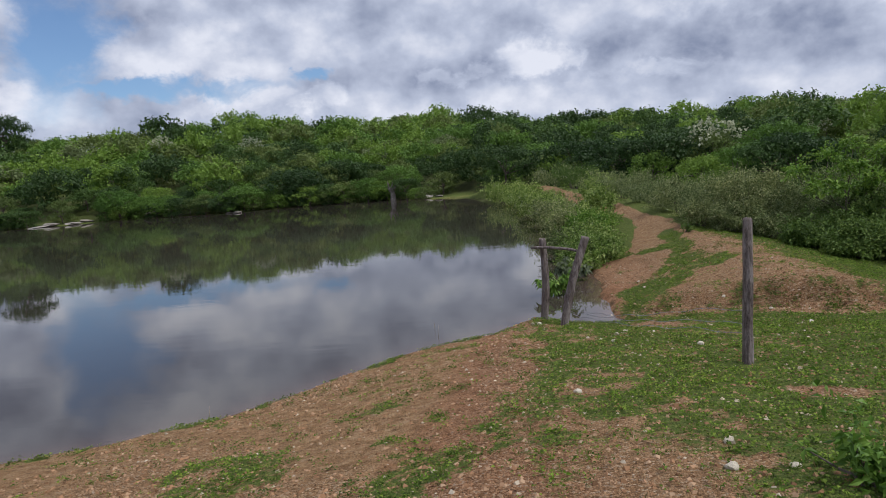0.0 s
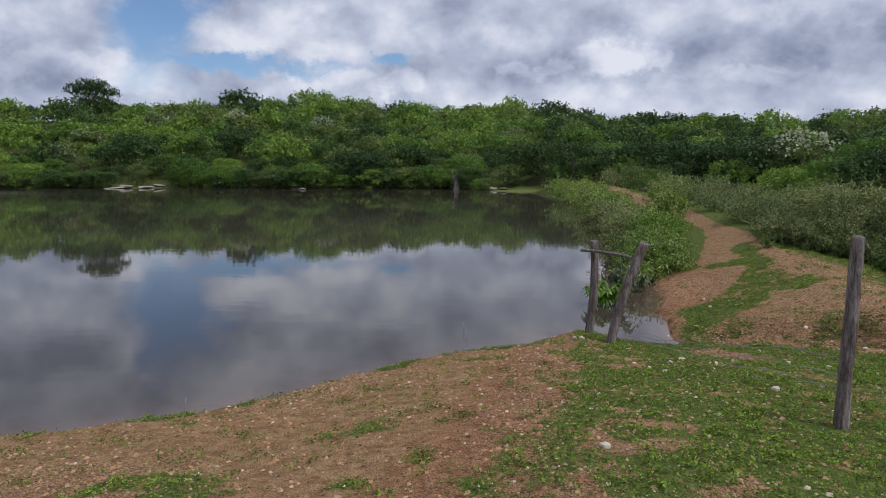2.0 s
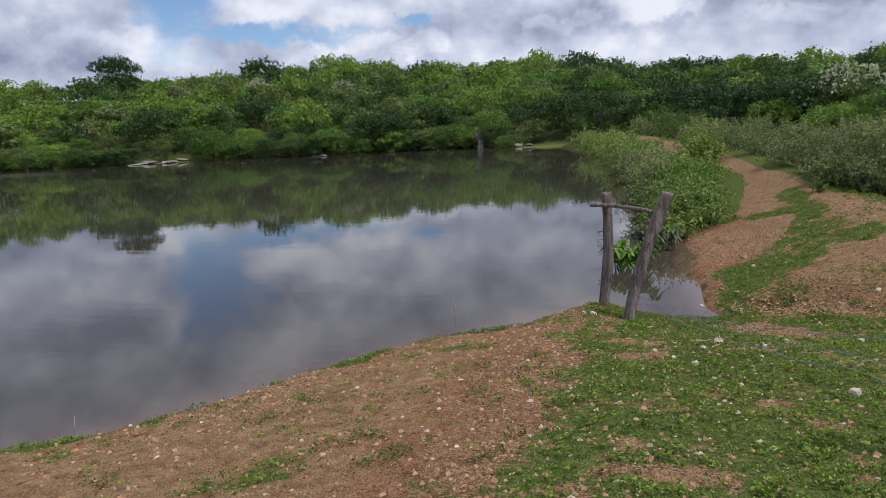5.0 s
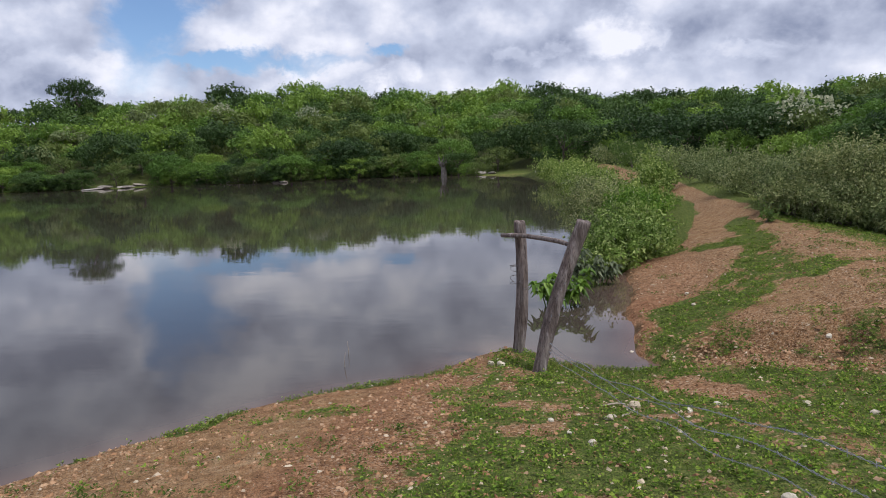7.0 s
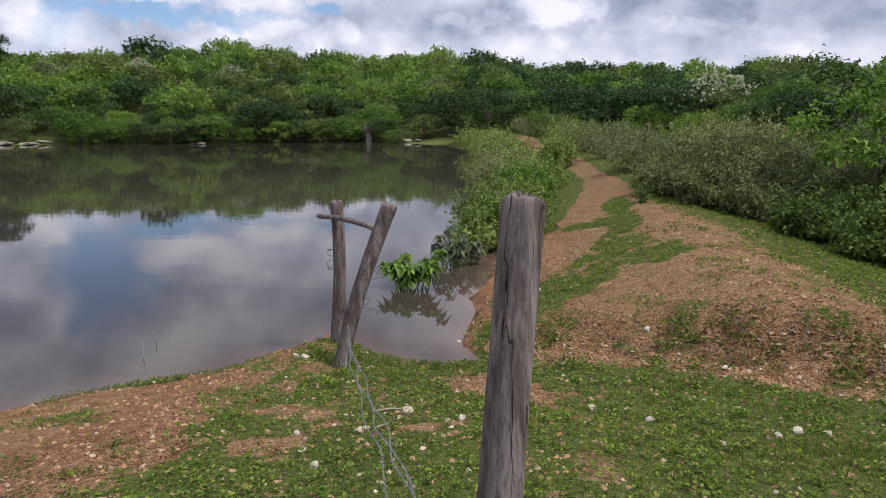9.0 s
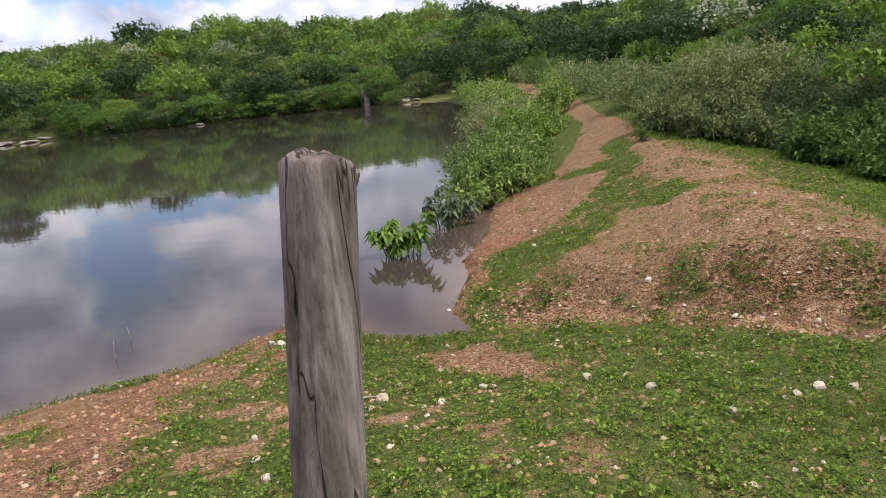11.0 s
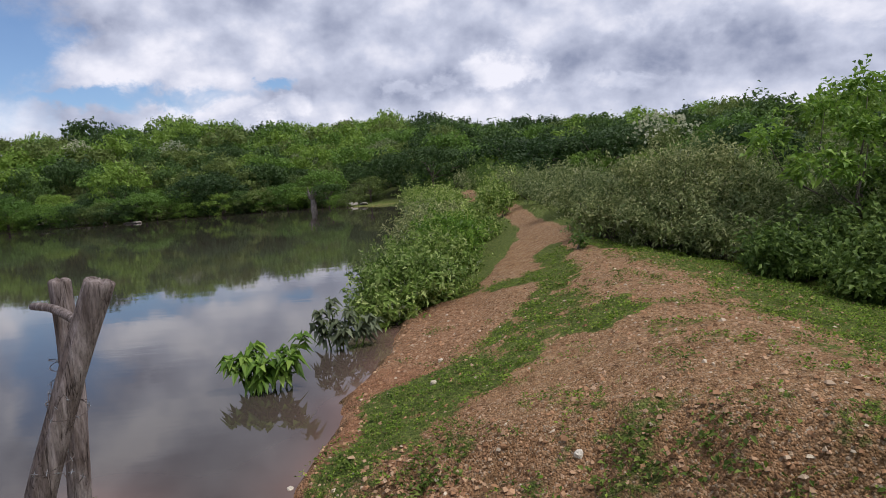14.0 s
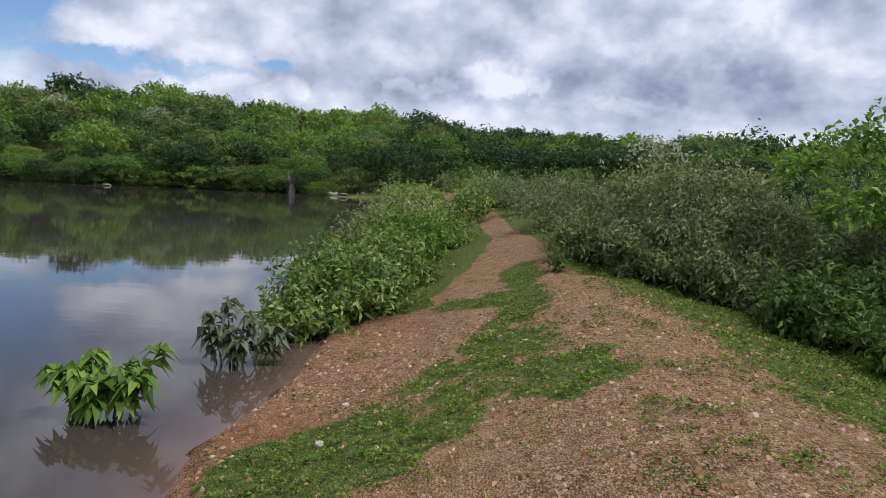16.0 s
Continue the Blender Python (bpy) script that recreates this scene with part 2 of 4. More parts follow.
def water_material():
    m, t, b = shader("pond_water", 0.03, 0.5)
    b.inputs["IOR"].default_value = 1.36
    murk = ramp_node(t, noise_node(t, 0.08, 4), (0.35, (0.040, 0.035, 0.028)), (0.65, (0.056, 0.046, 0.038)))
    murk = mix_node(t, attribute(t, "shallow"), murk, (0.135, 0.082, 0.062))
    t.links.new(murk, b.inputs["Base Color"])
    wave = math_node(t, "ADD", noise_node(t, 1.1, 3, 0.5, (1.0, 2.4, 1.0)), math_node(t, "MULTIPLY", noise_node(t, 6.0, 3, 0.5, (1.0, 2.0, 1.0)), 0.20))
    bump_node(t, b, wave, 0.022, 0.05)
    calm = ramp_node(t, noise_node(t, 0.035, 3, 0.5, (0.35, 1.6, 1.0)), (0.50, (0.020, 0.020, 0.020)), (0.72, (0.05, 0.05, 0.05)))
    t.links.new(math_node(t, "ADD", calm, math_node(t, "MULTIPLY", attribute(t, "ruffle"), 0.22)), b.inputs["Roughness"])
    return m


def plain(name, col, rough, metal=0.0):
    m, t, b = shader(name, rough, 0.4)
    c = ramp_node(t, noise_node(t, 40.0, 4), (0.3, tuple(v * 0.65 for v in col)), (0.7, col))
    t.links.new(c, b.inputs["Base Color"])
    b.inputs["Metallic"].default_value = metal
    return m


EARTH = ground_material()
WATER = water_material()
WEED = leaf_material("weed_leaf", (0.060, 0.108, 0.015), (0.172, 0.290, 0.036), (0.39, 0.50, 0.095), 0.6)
TUFT = leaf_material("tuft_leaf", (0.060, 0.100, 0.020), (0.135, 0.205, 0.040), (0.27, 0.33, 0.085), 0.6)
BLADE = leaf_material("grass_blade", (0.105, 0.154, 0.028), (0.210, 0.294, 0.063), (0.350, 0.392, 0.119), 0.6)
DRY = leaf_material("dry_grass", (0.16, 0.12, 0.055), (0.26, 0.21, 0.11), (0.36, 0.30, 0.17), 0.8)
SHRUB = leaf_material("shrub_leaf", (0.095, 0.160, 0.034), (0.240, 0.355, 0.078), (0.54, 0.62, 0.26))
DULL = leaf_material("dull_leaf", (0.100, 0.140, 0.055), (0.250, 0.305, 0.128), (0.52, 0.54, 0.31))
DEEP = leaf_material("deep_leaf", (0.070, 0.120, 0.030), (0.135, 0.220, 0.050), (0.24, 0.33, 0.09))
BROAD = leaf_material("broad_leaf", (0.085, 0.170, 0.026), (0.175, 0.320, 0.048), (0.31, 0.46, 0.095), 0.35)
GREYLEAF = leaf_material("grey_leaf", (0.083, 0.112, 0.068), (0.143, 0.180, 0.112), (0.225, 0.270, 0.180))
BLOSSOM = leaf_material("pale_blossom", (0.42, 0.44, 0.33), (0.52, 0.54, 0.43), (0.64, 0.65, 0.56), 0.7)
WOODS = [leaf_material("canopy_" + n, tuple(v * 0.9 for v in c), c, tuple(v * 1.14 for v in c)) for n, c in (
    ("deep", (0.050, 0.096, 0.030)),
    ("shade", (0.078, 0.142, 0.040)),
    ("fresh", (0.125, 0.232, 0.045)),
    ("olive", (0.150, 0.205, 0.062)),
    ("lime", (0.185, 0.300, 0.055)),
    ("ash", (0.185, 0.235, 0.110)))]
BARK = wood_material("bark", (0.07, 0.055, 0.045), (0.15, 0.125, 0.105), (0.26, 0.23, 0.20), (14.0, 14.0, 3.0))
DEADWOOD = wood_material("dead_bark", (0.14, 0.125, 0.11), (0.26, 0.235, 0.21), (0.38, 0.355, 0.33), (10.0, 10.0, 2.0))
DRYWOOD = wood_material("dry_stick", (0.28, 0.24, 0.19), (0.42, 0.37, 0.30), (0.56, 0.51, 0.43), (20.0, 20.0, 20.0))
POST = post_material()
PALE_STONE = stone_material("pale_stone", (0.48, 0.42, 0.33), (0.68, 0.62, 0.51), (0.84, 0.80, 0.70))
SHORE_ROCK = stone_material("shore_rock", (0.16, 0.145, 0.13), (0.29, 0.27, 0.245), (0.45, 0.43, 0.40))
RUST = plain("rusty_wire", (0.11, 0.085, 0.075), 0.8)
WIRE = plain("galvanised_wire", (0.30, 0.31, 0.33), 0.6, 0.35)

# ---- shape tools ----
rng = np.random.default_rng(7)


def lattice(ix, iy, seed):
    h = (ix.astype(np.int64) * 374761393 + iy.astype(np.int64) * 668265263 + seed * 982451653) & 0xFFFFFFFF
    h = ((h ^ (h >> 13)) * 1274126177) & 0xFFFFFFFF
    return ((h ^ (h >> 16)) & 0xFFFF) / 65535.0


def value_noise(x, y, seed=0):
    ix, iy = np.floor(x), np.floor(y)
    fx, fy = x - ix, y - iy
    fx, fy = fx * fx * (3 - 2 * fx), fy * fy * (3 - 2 * fy)
    a, b = lattice(ix, iy, seed), lattice(ix + 1, iy, seed)
    c, d = lattice(ix, iy + 1, seed), lattice(ix + 1, iy + 1, seed)
    return a + (b - a) * fx + (c - a) * fy + (a - b - c + d) * fx * fy


def fbm(x, y, seed=0, octaves=4):
    total, amp, norm = 0, 1.0, 0
    for k in range(octaves):
        total = total + amp * value_noise(x * 2 ** k + 17.3 * k, y * 2 ** k - 9.1 * k, seed + k)
        norm, amp = norm + amp, amp * 0.5
    return total / norm


def step(a, b, x):
    t = np.clip((x - a) / (b - a), 0, 1)
    return t * t * (3 - 2 * t)


def smooth_max(a, b, k):
    h = np.clip(0.5 + 0.5 * (a - b) / k, 0, 1)
    return b + (a - b) * h + k * h * (1 - h)


def link_mesh(name, verts, faces, materials, parent=None, slots=None, smooth=False, label=""):
    me = bpy.data.meshes.new(name)
    me.from_pydata(np.asarray(verts, float), [], faces)
    for mt in materials if isinstance(materials, (list, tuple)) else [materials]:
        me.materials.append(mt)
    if slots is not None:
        me.polygons.foreach_set("material_index", np.asarray(slots, np.int32))
    if smooth:
        me.polygons.foreach_set("use_smooth", np.ones(len(me.polygons), bool))
    me.update()
    ob = new(name, me)
    if parent is not None:
        ob.parent = parent
    if label:
        tagged(ob, label)
    return ob


def unit(v):
    return v / np.maximum(np.linalg.norm(v, axis=-1, keepdims=True), 1e-9)


def leaf_cloud(P, D, length, width, droop=0.15, fold=0.22, fine=False, facing=None, single=False):
    """Leaves with bases P, directions D: folded along the midrib, drooping at the tip."""
    n = len(P)
    length, width = np.broadcast_to(length, n)[:, None], np.broadcast_to(width, n)[:, None]
    S = unit(np.cross(D, (np.array([0, 0, 1.0]) if facing is None else facing * 2.0) + rng.normal(0, 0.42, (n, 3))))
    U = unit(np.cross(S, D))
    tip = P + D * length - np.array([0, 0, 1.0]) * droop * length
    if single:
        l = P + D * length * 0.25 + S * width * 0.55
        r = P + D * length * 0.45 - S * width * 0.55
        V = np.stack([l, tip, r], 1).reshape(-1, 3)
        return V, np.arange(n * 3).reshape(-1, 3)
    if not fine:
        l = P + D * length * 0.45 + S * width * 0.5 + U * width * fold
        r = P + D * length * 0.45 - S * width * 0.5 + U * width * fold
        V = np.stack([P, l, tip, r], 1).reshape(-1, 3)
        base = np.arange(n)[:, None] * 4
        F = np.concatenate([base + [0, 3, 2], base + [0, 2, 1]], 1).reshape(-1, 3)
        return V, F
    c = P + D * length * 0.45 - np.array([0, 0, 1.0]) * droop * length * 0.12
    l, r = c + S * width * 0.5 + U * width * fold, c - S * width * 0.5 + U * width * fold
    V = np.stack([P, l, r, c, tip], 1).reshape(-1, 3)
    base = np.arange(n)[:, None] * 5
    F = np.concatenate([base + [0, 2, 3], base + [0, 3, 1], base + [3, 2, 4], base + [3, 4, 1]], 1).reshape(-1, 3)
    return V, F


def tube(points, radii, sides=6, cap=True):
    """A tapered limb along points."""
    pts = np.asarray(points, float)
    radii = np.broadcast_to(radii, len(pts))
    V, F = [], []
    for k, (p, r) in enumerate(zip(pts, radii)):
        d = unit(pts[min(k + 1, len(pts) - 1)] - pts[max(k - 1, 0)])
        a = unit(np.cross(d, [0.31, 0.94, 0.12] if abs(d[1]) < 0.9 else [1.0, 0, 0]))
        b = np.cross(d, a)
        ang = np.arange(sides) * 2 * math.pi / sides
        V.append(p + r * (np.cos(ang)[:, None] * a + np.sin(ang)[:, None] * b))
        if k:
            o, q = (k - 1) * sides, k * sides
            F += [(o + i, o + (i + 1) % sides, q + (i + 1) % sides, q + i) for i in range(sides)]
    if cap:
        F.append(tuple(range(sides - 1, -1, -1)))
        F.append(tuple((len(pts) - 1) * sides + i for i in range(sides)))
    return np.concatenate(V), F


def merge(chunks):
    V, F, o = [], [], 0
    for v, f in chunks:
        V.append(v)
        F += [tuple(int(i) + o for i in face) for face in f]
        o += len(v)
    return np.concatenate(V), F


# ---- the land ----
SHORE = [(-110, -10), (-50, -8), (-20, -2.5), (-9, 3.2), (-4.4, 6.2), (-3.4, 6.7), (-2.4, 7.45), (-1.9, 8.1), (-1.35, 8.9), (-0.7, 9.75),
         (0.0, 10.5), (0.75, 10.87), (1.05, 11.45), (1.42, 12.0), (1.8, 11.8), (2.1, 11.55), (2.45, 11.34), (2.75, 11.28), (3.2, 11.47), (2.87, 12.1),
         (2.95, 13.15), (2.78, 13.8), (2.92, 14.7), (2.95, 16.0), (2.8, 17.7), (2.6, 21.0), (2.3, 26.0), (1.2, 40.0), (-1.5, 57.0), (-5.5, 65.5),
         (-10, 70), (-16, 76), (-27, 77), (-33, 74), (-51, 80), (-62, 75.5), (-82, 75), (-110, 62)]


def shore_distance(x, y):
    """Metres from the water's edge: positive on land."""
    best, inside = np.full(x.shape, 1e9), np.zeros(x.shape, bool)
    for (x0, y0), (x1, y1) in zip(SHORE, SHORE[1:] + SHORE[:1]):
        dx, dy = x1 - x0, y1 - y0
        t = np.clip(((x - x0) * dx + (y - y0) * dy) / (dx * dx + dy * dy), 0, 1)
        best = np.minimum(best, np.hypot(x - x0 - t * dx, y - y0 - t * dy))
        if dy:
            cross = ((y0 > y) != (y1 > y)) & (x < (x1 - x0) * (y - y0) / dy + x0)
            inside ^= cross
    return np.where(inside, -best, best) + (fbm(x * 2.2, y * 2.2, 5) - 0.5) * 0.16


def dam_edge(y):
    return np.interp(y, [12, 14, 16, 17.7, 21, 26, 40, 57, 66], [2.88, 2.85, 2.95, 2.8, 2.6, 2.3, 1.2, -1.5, -5.5])


def height(x, y):
    d = shore_distance(x, y)
    by_y = np.interp(y, [-60, 0, 2, 5.5, 7.8, 9.7, 10.4, 13, 30], [2.2, 1.42, 1.22, 0.9, 0.6, 0.32, 0.24, 0.16, 0.1])
    near = -smooth_max(-0.05 - 0.18 * d, -by_y, 0.10)
    t = x - dam_edge(y)
    profile = np.interp(t, [-1, 0, 0.77, 1.5, 2.05, 2.6, 3.1, 3.6, 4.4, 5.4, 7, 9], [-0.2, 0, 0.16, 0.37, 0.51, 0.66, 0.70, 0.64, 0.45, 0.22, -0.1, -0.2])
    crest = np.interp(y, [12, 18, 26, 57, 75], [1.0, 1.15, 1.5, 1.6, 1.6])
    foot = 11.4 - 0.33 * (x - 3.0)
    dam = profile * crest * step(0, 1.2, y - foot)
    low = np.where(y > 11, np.minimum(near, 0.2), near)
    land = smooth_max(low, dam, 0.12)
    rough = (fbm(x * 1.1, y * 1.1, 11) - 0.5) * 0.10 + (fbm(x * 5, y * 5, 23, 3) - 0.5) * 0.035
    face = np.exp(-((y - foot - 0.7) / 0.6) ** 2) * step(2.9, 3.3, x) * step(9, 7, x)
    rough = rough + face * ((fbm(x * 4.5, y * 4.5, 31, 4) - 0.5) * 0.20 + (fbm(x * 9, y * 9, 37, 3) - 0.5) * 0.12)
    bank = 0.75 + 2.5 * np.exp(-(((x - 3.2) / 0.5) ** 2 + ((y - 11.8) / 0.6) ** 2))
    land = np.minimum(land + rough * step(0.0, 0.5, d), 0.015 + bank * np.maximum(d, 0))
    # wooded rise round the far side
    R, bearing = np.hypot(x - 2, y - 3), np.degrees(np.arctan2(x - 2, y - 3))
    top = np.interp(bearing, [-60, -45, -38, -25, -17, -7, 4, 12, 25, 60], [12.0, 13.1, 14.5, 16.5, 13.7, 13.3, 10.1, 8.3, 6.9, 6.6])
    start = np.interp(bearing, [-60, -45, -38, -30, -22, -10, 4, 15, 60], [112, 103, 96, 90, 82, 73, 62, 46, 42])
    rise = np.clip((R - start) / (178 - start), 0, 1) ** 0.9
    rise = rise * step(0.0, 7.0, d) * step(30, 60, R) * (1 - 0.5 * step(190, 400, R)) * step(-20, 20, y)
    land = np.maximum(land, 0) * 1.0 + np.minimum(land, 0) + top * rise + rise * (fbm(x * 0.06, y * 0.06, 3) - 0.5) * 2.0
    return np.where(d > 0, land, np.maximum(-1.6, 0.3 * d))


def cover(x, y):
    """How much low green covers the soil, how red and how gravelly the soil is, how far it is darkened."""
    d = shore_distance(x, y)
    n1, n2, n3 = fbm(x * 1.4, y * 1.4, 41), fbm(x * 4.5, y * 4.5, 47), fbm(x * 0.6, y * 0.6, 53)
    near = step(1.15, 1.65, x + (n1 - 0.5) * 0.5 + (n2 - 0.5) * 0.4) * (0.95 - (0.32 * step(0.52, 0.68, n1) + 0.50 * step(0.53, 0.68, n2)) * (0.45 + 0.55 * step(4.6, 3.4, x)))
    near = near * (1 - 0.75 * np.exp(-(((x - 2.1) / 0.8) ** 2 + ((y - 3.6) / 1.2) ** 2)))
    bare = 0.55 * step(0.56, 0.68, n1) + 0.30 * step(0.52, 0.7, n2)
    fringe = step(0.42, 0.12, d) * step(0.8, 0.3, x) * step(0.42, 0.55, n1) * 1.0
    green = np.maximum(np.maximum(near, bare * step(1.7, 1.2, x)), fringe)
    patch = np.exp(-(((x - 3.35) / 0.55) ** 2 + ((y - 10.4) / 0.42) ** 2)) + np.exp(-(((x - 3.75) / 0.35) ** 2 + ((y - 5.3) / 0.25) ** 2))
    green = green * (1 - 0.95 * step(0.25, 0.95, patch + (n2 - 0.5) * 1.3))
    # the dam
    foot = 11.4 - 0.33 * (x - 3.0)
    t = x - dam_edge(y)
    left = np.interp(y, [12, 13.6, 14.1, 15, 16.4, 16.75, 17.05, 17.6], [3.0, 3.1, 3.7, 4.3, 4.75, 4.6, 4.0, 3.9]) + (n1 - 0.5) * 0.4 + (n2 - 0.5) * 0.45
    right = np.interp(y, [12, 12.9, 13.4, 14.8, 16.3, 17.4, 20, 60], [3.4, 4.1, 4.75, 5.1, 5.35, 5.4, 4.35, 2.0]) + (n1 - 0.5) * 0.9 + (n2 - 0.5) * 0.8
    slope = np.interp(y, [10, 12.9, 13.7, 15.4, 18, 24, 57], [7.0, 6.45, 6.35, 6.1, 5.7, 5.3, 3.0]) + (n1 - 0.5) * 0.5
    band = step(-0.1, 0.18, x - left + (n2 - 0.5) * 0.4) * step(0.35, -0.3, x - right) * (0.95 - 0.6 * step(0.52, 0.67, n2))
    right_side = step(-0.5, 0.75, x - slope + (n2 - 0.5) * 0.8) * (0.95 - 0.4 * step(0.52, 0.66, n2) * step(1.6, 0.6, x - slope))
    knoll = np.exp(-(((x - 5.2) / 0.42) ** 2 + ((y - 14.0) / 0.6) ** 2)) + np.exp(-(((x - 4.9) / 0.33) ** 2 + ((y - 17.4) / 0.9) ** 2))
    band = np.maximum(band, step(0.3, 0.7, knoll + (n2 - 0.5) * 0.7) * 0.9)
    south = step(2.0, 0.9, y - foot) * (0.12 + 0.42 * step(0.53, 0.66, n2))
    top = 0.12 * step(0.60, 0.75, n1) * step(0.4, 0.6, n2) + 0.44 * step(0.50, 0.64, n2)
    on_dam = np.maximum(np.maximum(band, right_side), np.maximum(south, top * step(-0.3, 0.2, x - left)))
    w = step(-0.15, 0.15, y - foot + (n2 - 0.5) * 0.4) * step(2.6, 2.9, x)
    green = green * (1 - w) + on_dam * w
    # the trodden path beyond, round a tongue of grass
    path_l = np.interp(y, [17.4, 18.5, 20.2, 22, 25.5, 30, 57], [3.9, 4.0, 4.4, 4.73, 4.46, 4.0, 1.1])
    path_r = np.interp(y, [17.4, 18.4, 20.6, 24, 30, 57], [6.0, 5.6, 5.5, 5.05, 4.7, 2.0])
    trodden = step(-0.12, 0.14, x - path_l + (n2 - 0.5) * 0.4) * step(0.14, -0.12, x - path_r + (n2 - 0.5) * 0.4)
    tongue = np.exp(-(((x - 5.08) / 0.34) ** 2 + ((y - 18.2) / 0.95) ** 2))
    beyond = np.maximum(0.92 * (1 - trodden), 0.9 * step(0.35, 0.7, tongue + (n2 - 0.5) * 0.6))
    far = step(17.2, 17.6, y) * step(2.0, 2.4, x + (y - 17) * 0.05)
    green = green * (1 - far) + beyond * far
    beach = np.exp(-(((x + 7.5) / 4.0) ** 2 + ((y - 68.5) / 4.0) ** 2))
    green = np.maximum(green, step(50, 55, y)) * (1 - 0.40 * step(0.3, 0.6, beach + (n1 - 0.5) * 0.5))
    meadow = step(7.5, 8.5, x)
    green = np.maximum(green, meadow * step(6, 10, y))
    face_red = np.exp(-((y - foot - 0.6) / 0.5) ** 2) * (x > 2.9)
    shore_red = step(0.9, 0.2, d) * step(8, 10.5, y)
    redness = np.clip(np.maximum(np.maximum(step(0.1, 0.9, x) * step(2.2, 1.5, x) * 1.05, patch), np.maximum(w * step(1.7, 0.6, t) * 0.98, np.maximum(shore_red * 0.7, face_red * 0.45))) + (n3 - 0.5) * 0.7 - 0.10, 0, 1)
    gravel = np.clip(0.35 + 0.9 * step(0.4, 0.65, n3) + 0.5 * w * step(4.2, 5.2, x) + 0.5 * step(0.5, 1.2, x) * (1 - w), 0, 1)
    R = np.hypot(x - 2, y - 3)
    # leaf litter under the far woods
    darkening = step(58, 72, R) * step(0.0, 0.5, d) * (0.5 + 0.5 * step(0.4, 0.6, n3))
    darkening = darkening * (1 - step(0.2, 0.5, beach))
    # darker patches along the foot of the dam's end, and a wet dark waterline
    foot_dark = np.exp(-((y - foot - 0.45) / 0.4) ** 2) * (x > 2.9) * (x < 8.5)
    rim = step(0.12, 0.02, d) * (x < 3.2) * (y > 5)
    darkening = np.maximum(darkening, np.maximum(foot_dark * 0.5 * step(0.42, 0.6, n2), rim * 0.7 * step(0.4, 0.55, n2)))
    # darker ground where the shrubs below the dam stand
    darkening = np.maximum(darkening, step(7.6, 8.6, x) * step(15.5, 17, y) * 0.8)
    return np.clip(green, 0, 1), redness, gravel, darkening


def graded(a, b, fine, reach, growth=1.16):
    mid = np.arange(a, b + fine * 0.5, fine)
    left, right = [], []
    p, s = a, fine
    while p > -reach:
        s *= growth
        p -= s
        left.append(p)
    p, s = b, fine
    while p < reach:
        s *= growth
        p += s
        right.append(p)
    return np.array(left[::-1] + list(mid) + right)


def build_ground():
    gx = graded(-5.0, 8.6, 0.075, 2600, 1.18)
    gy = graded(2.0, 18.5, 0.075, 2600, 1.15)
    # keep the wooded rise finer than the open distance
    extra = np.arange(30, 195, 2.5)
    gy = np.unique(np.concatenate([gy, extra]))
    gx = np.unique(np.concatenate([gx, np.arange(-165, -8, 2.5), np.arange(12, 130, 2.5)]))
    X, Y = np.meshgrid(gx, gy)
    Z = height(X, Y)
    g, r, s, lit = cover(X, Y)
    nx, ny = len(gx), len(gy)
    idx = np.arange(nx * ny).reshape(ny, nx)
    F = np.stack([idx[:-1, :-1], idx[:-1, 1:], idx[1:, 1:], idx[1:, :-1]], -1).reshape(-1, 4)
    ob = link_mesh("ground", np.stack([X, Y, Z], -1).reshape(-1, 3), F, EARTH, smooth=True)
    for key, val in (("grass", g), ("red", r), ("gravel", s), ("darkening", lit)):
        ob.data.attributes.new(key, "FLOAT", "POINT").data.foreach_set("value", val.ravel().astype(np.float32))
    tagged(ob, "bare reddish gravel earth with patches of low green weeds", "ground", kind="structure")


def build_water():
    xs = np.concatenate([np.linspace(-115, -6, 40), np.arange(-5.8, 3.9, 0.12)])
    ys = np.concatenate([np.linspace(-14, 4, 12), np.arange(4.2, 20, 0.12), np.linspace(20.5, 92, 40)])
    X, Y = np.meshgrid(xs, ys)
    idx = np.arange(X.size).reshape(X.shape)
    F = np.stack([idx[:-1, :-1], idx[:-1, 1:], idx[1:, 1:], idx[1:, :-1]], -1).reshape(-1, 4)
    ob = link_mesh("water", np.stack([X, Y, 0 * X], -1).reshape(-1, 3), F, WATER, smooth=True)
    shallow = np.exp(np.minimum(shore_distance(X, Y), 0) / 0.28)
    ob.data.attributes.new("shallow", "FLOAT", "POINT").data.foreach_set("value", shallow.ravel().astype(np.float32))
    ruffle = np.exp(-((X + 78) / 22) ** 2 - ((Y - 62 + 0.15 * (X + 78)) / 6) ** 2)
    ob.data.attributes.new("ruffle", "FLOAT", "POINT").data.foreach_set("value", ruffle.ravel().astype(np.float32))
    tagged(ob, "still brown pond water mirroring clouds and trees", "water", kind="structure")


build_ground()
build_water()


def ground_at(x, y):
    return float(height(np.array([float(x)]), np.array([float(y)]))[0])


# ---- fence posts, bar and wires ----


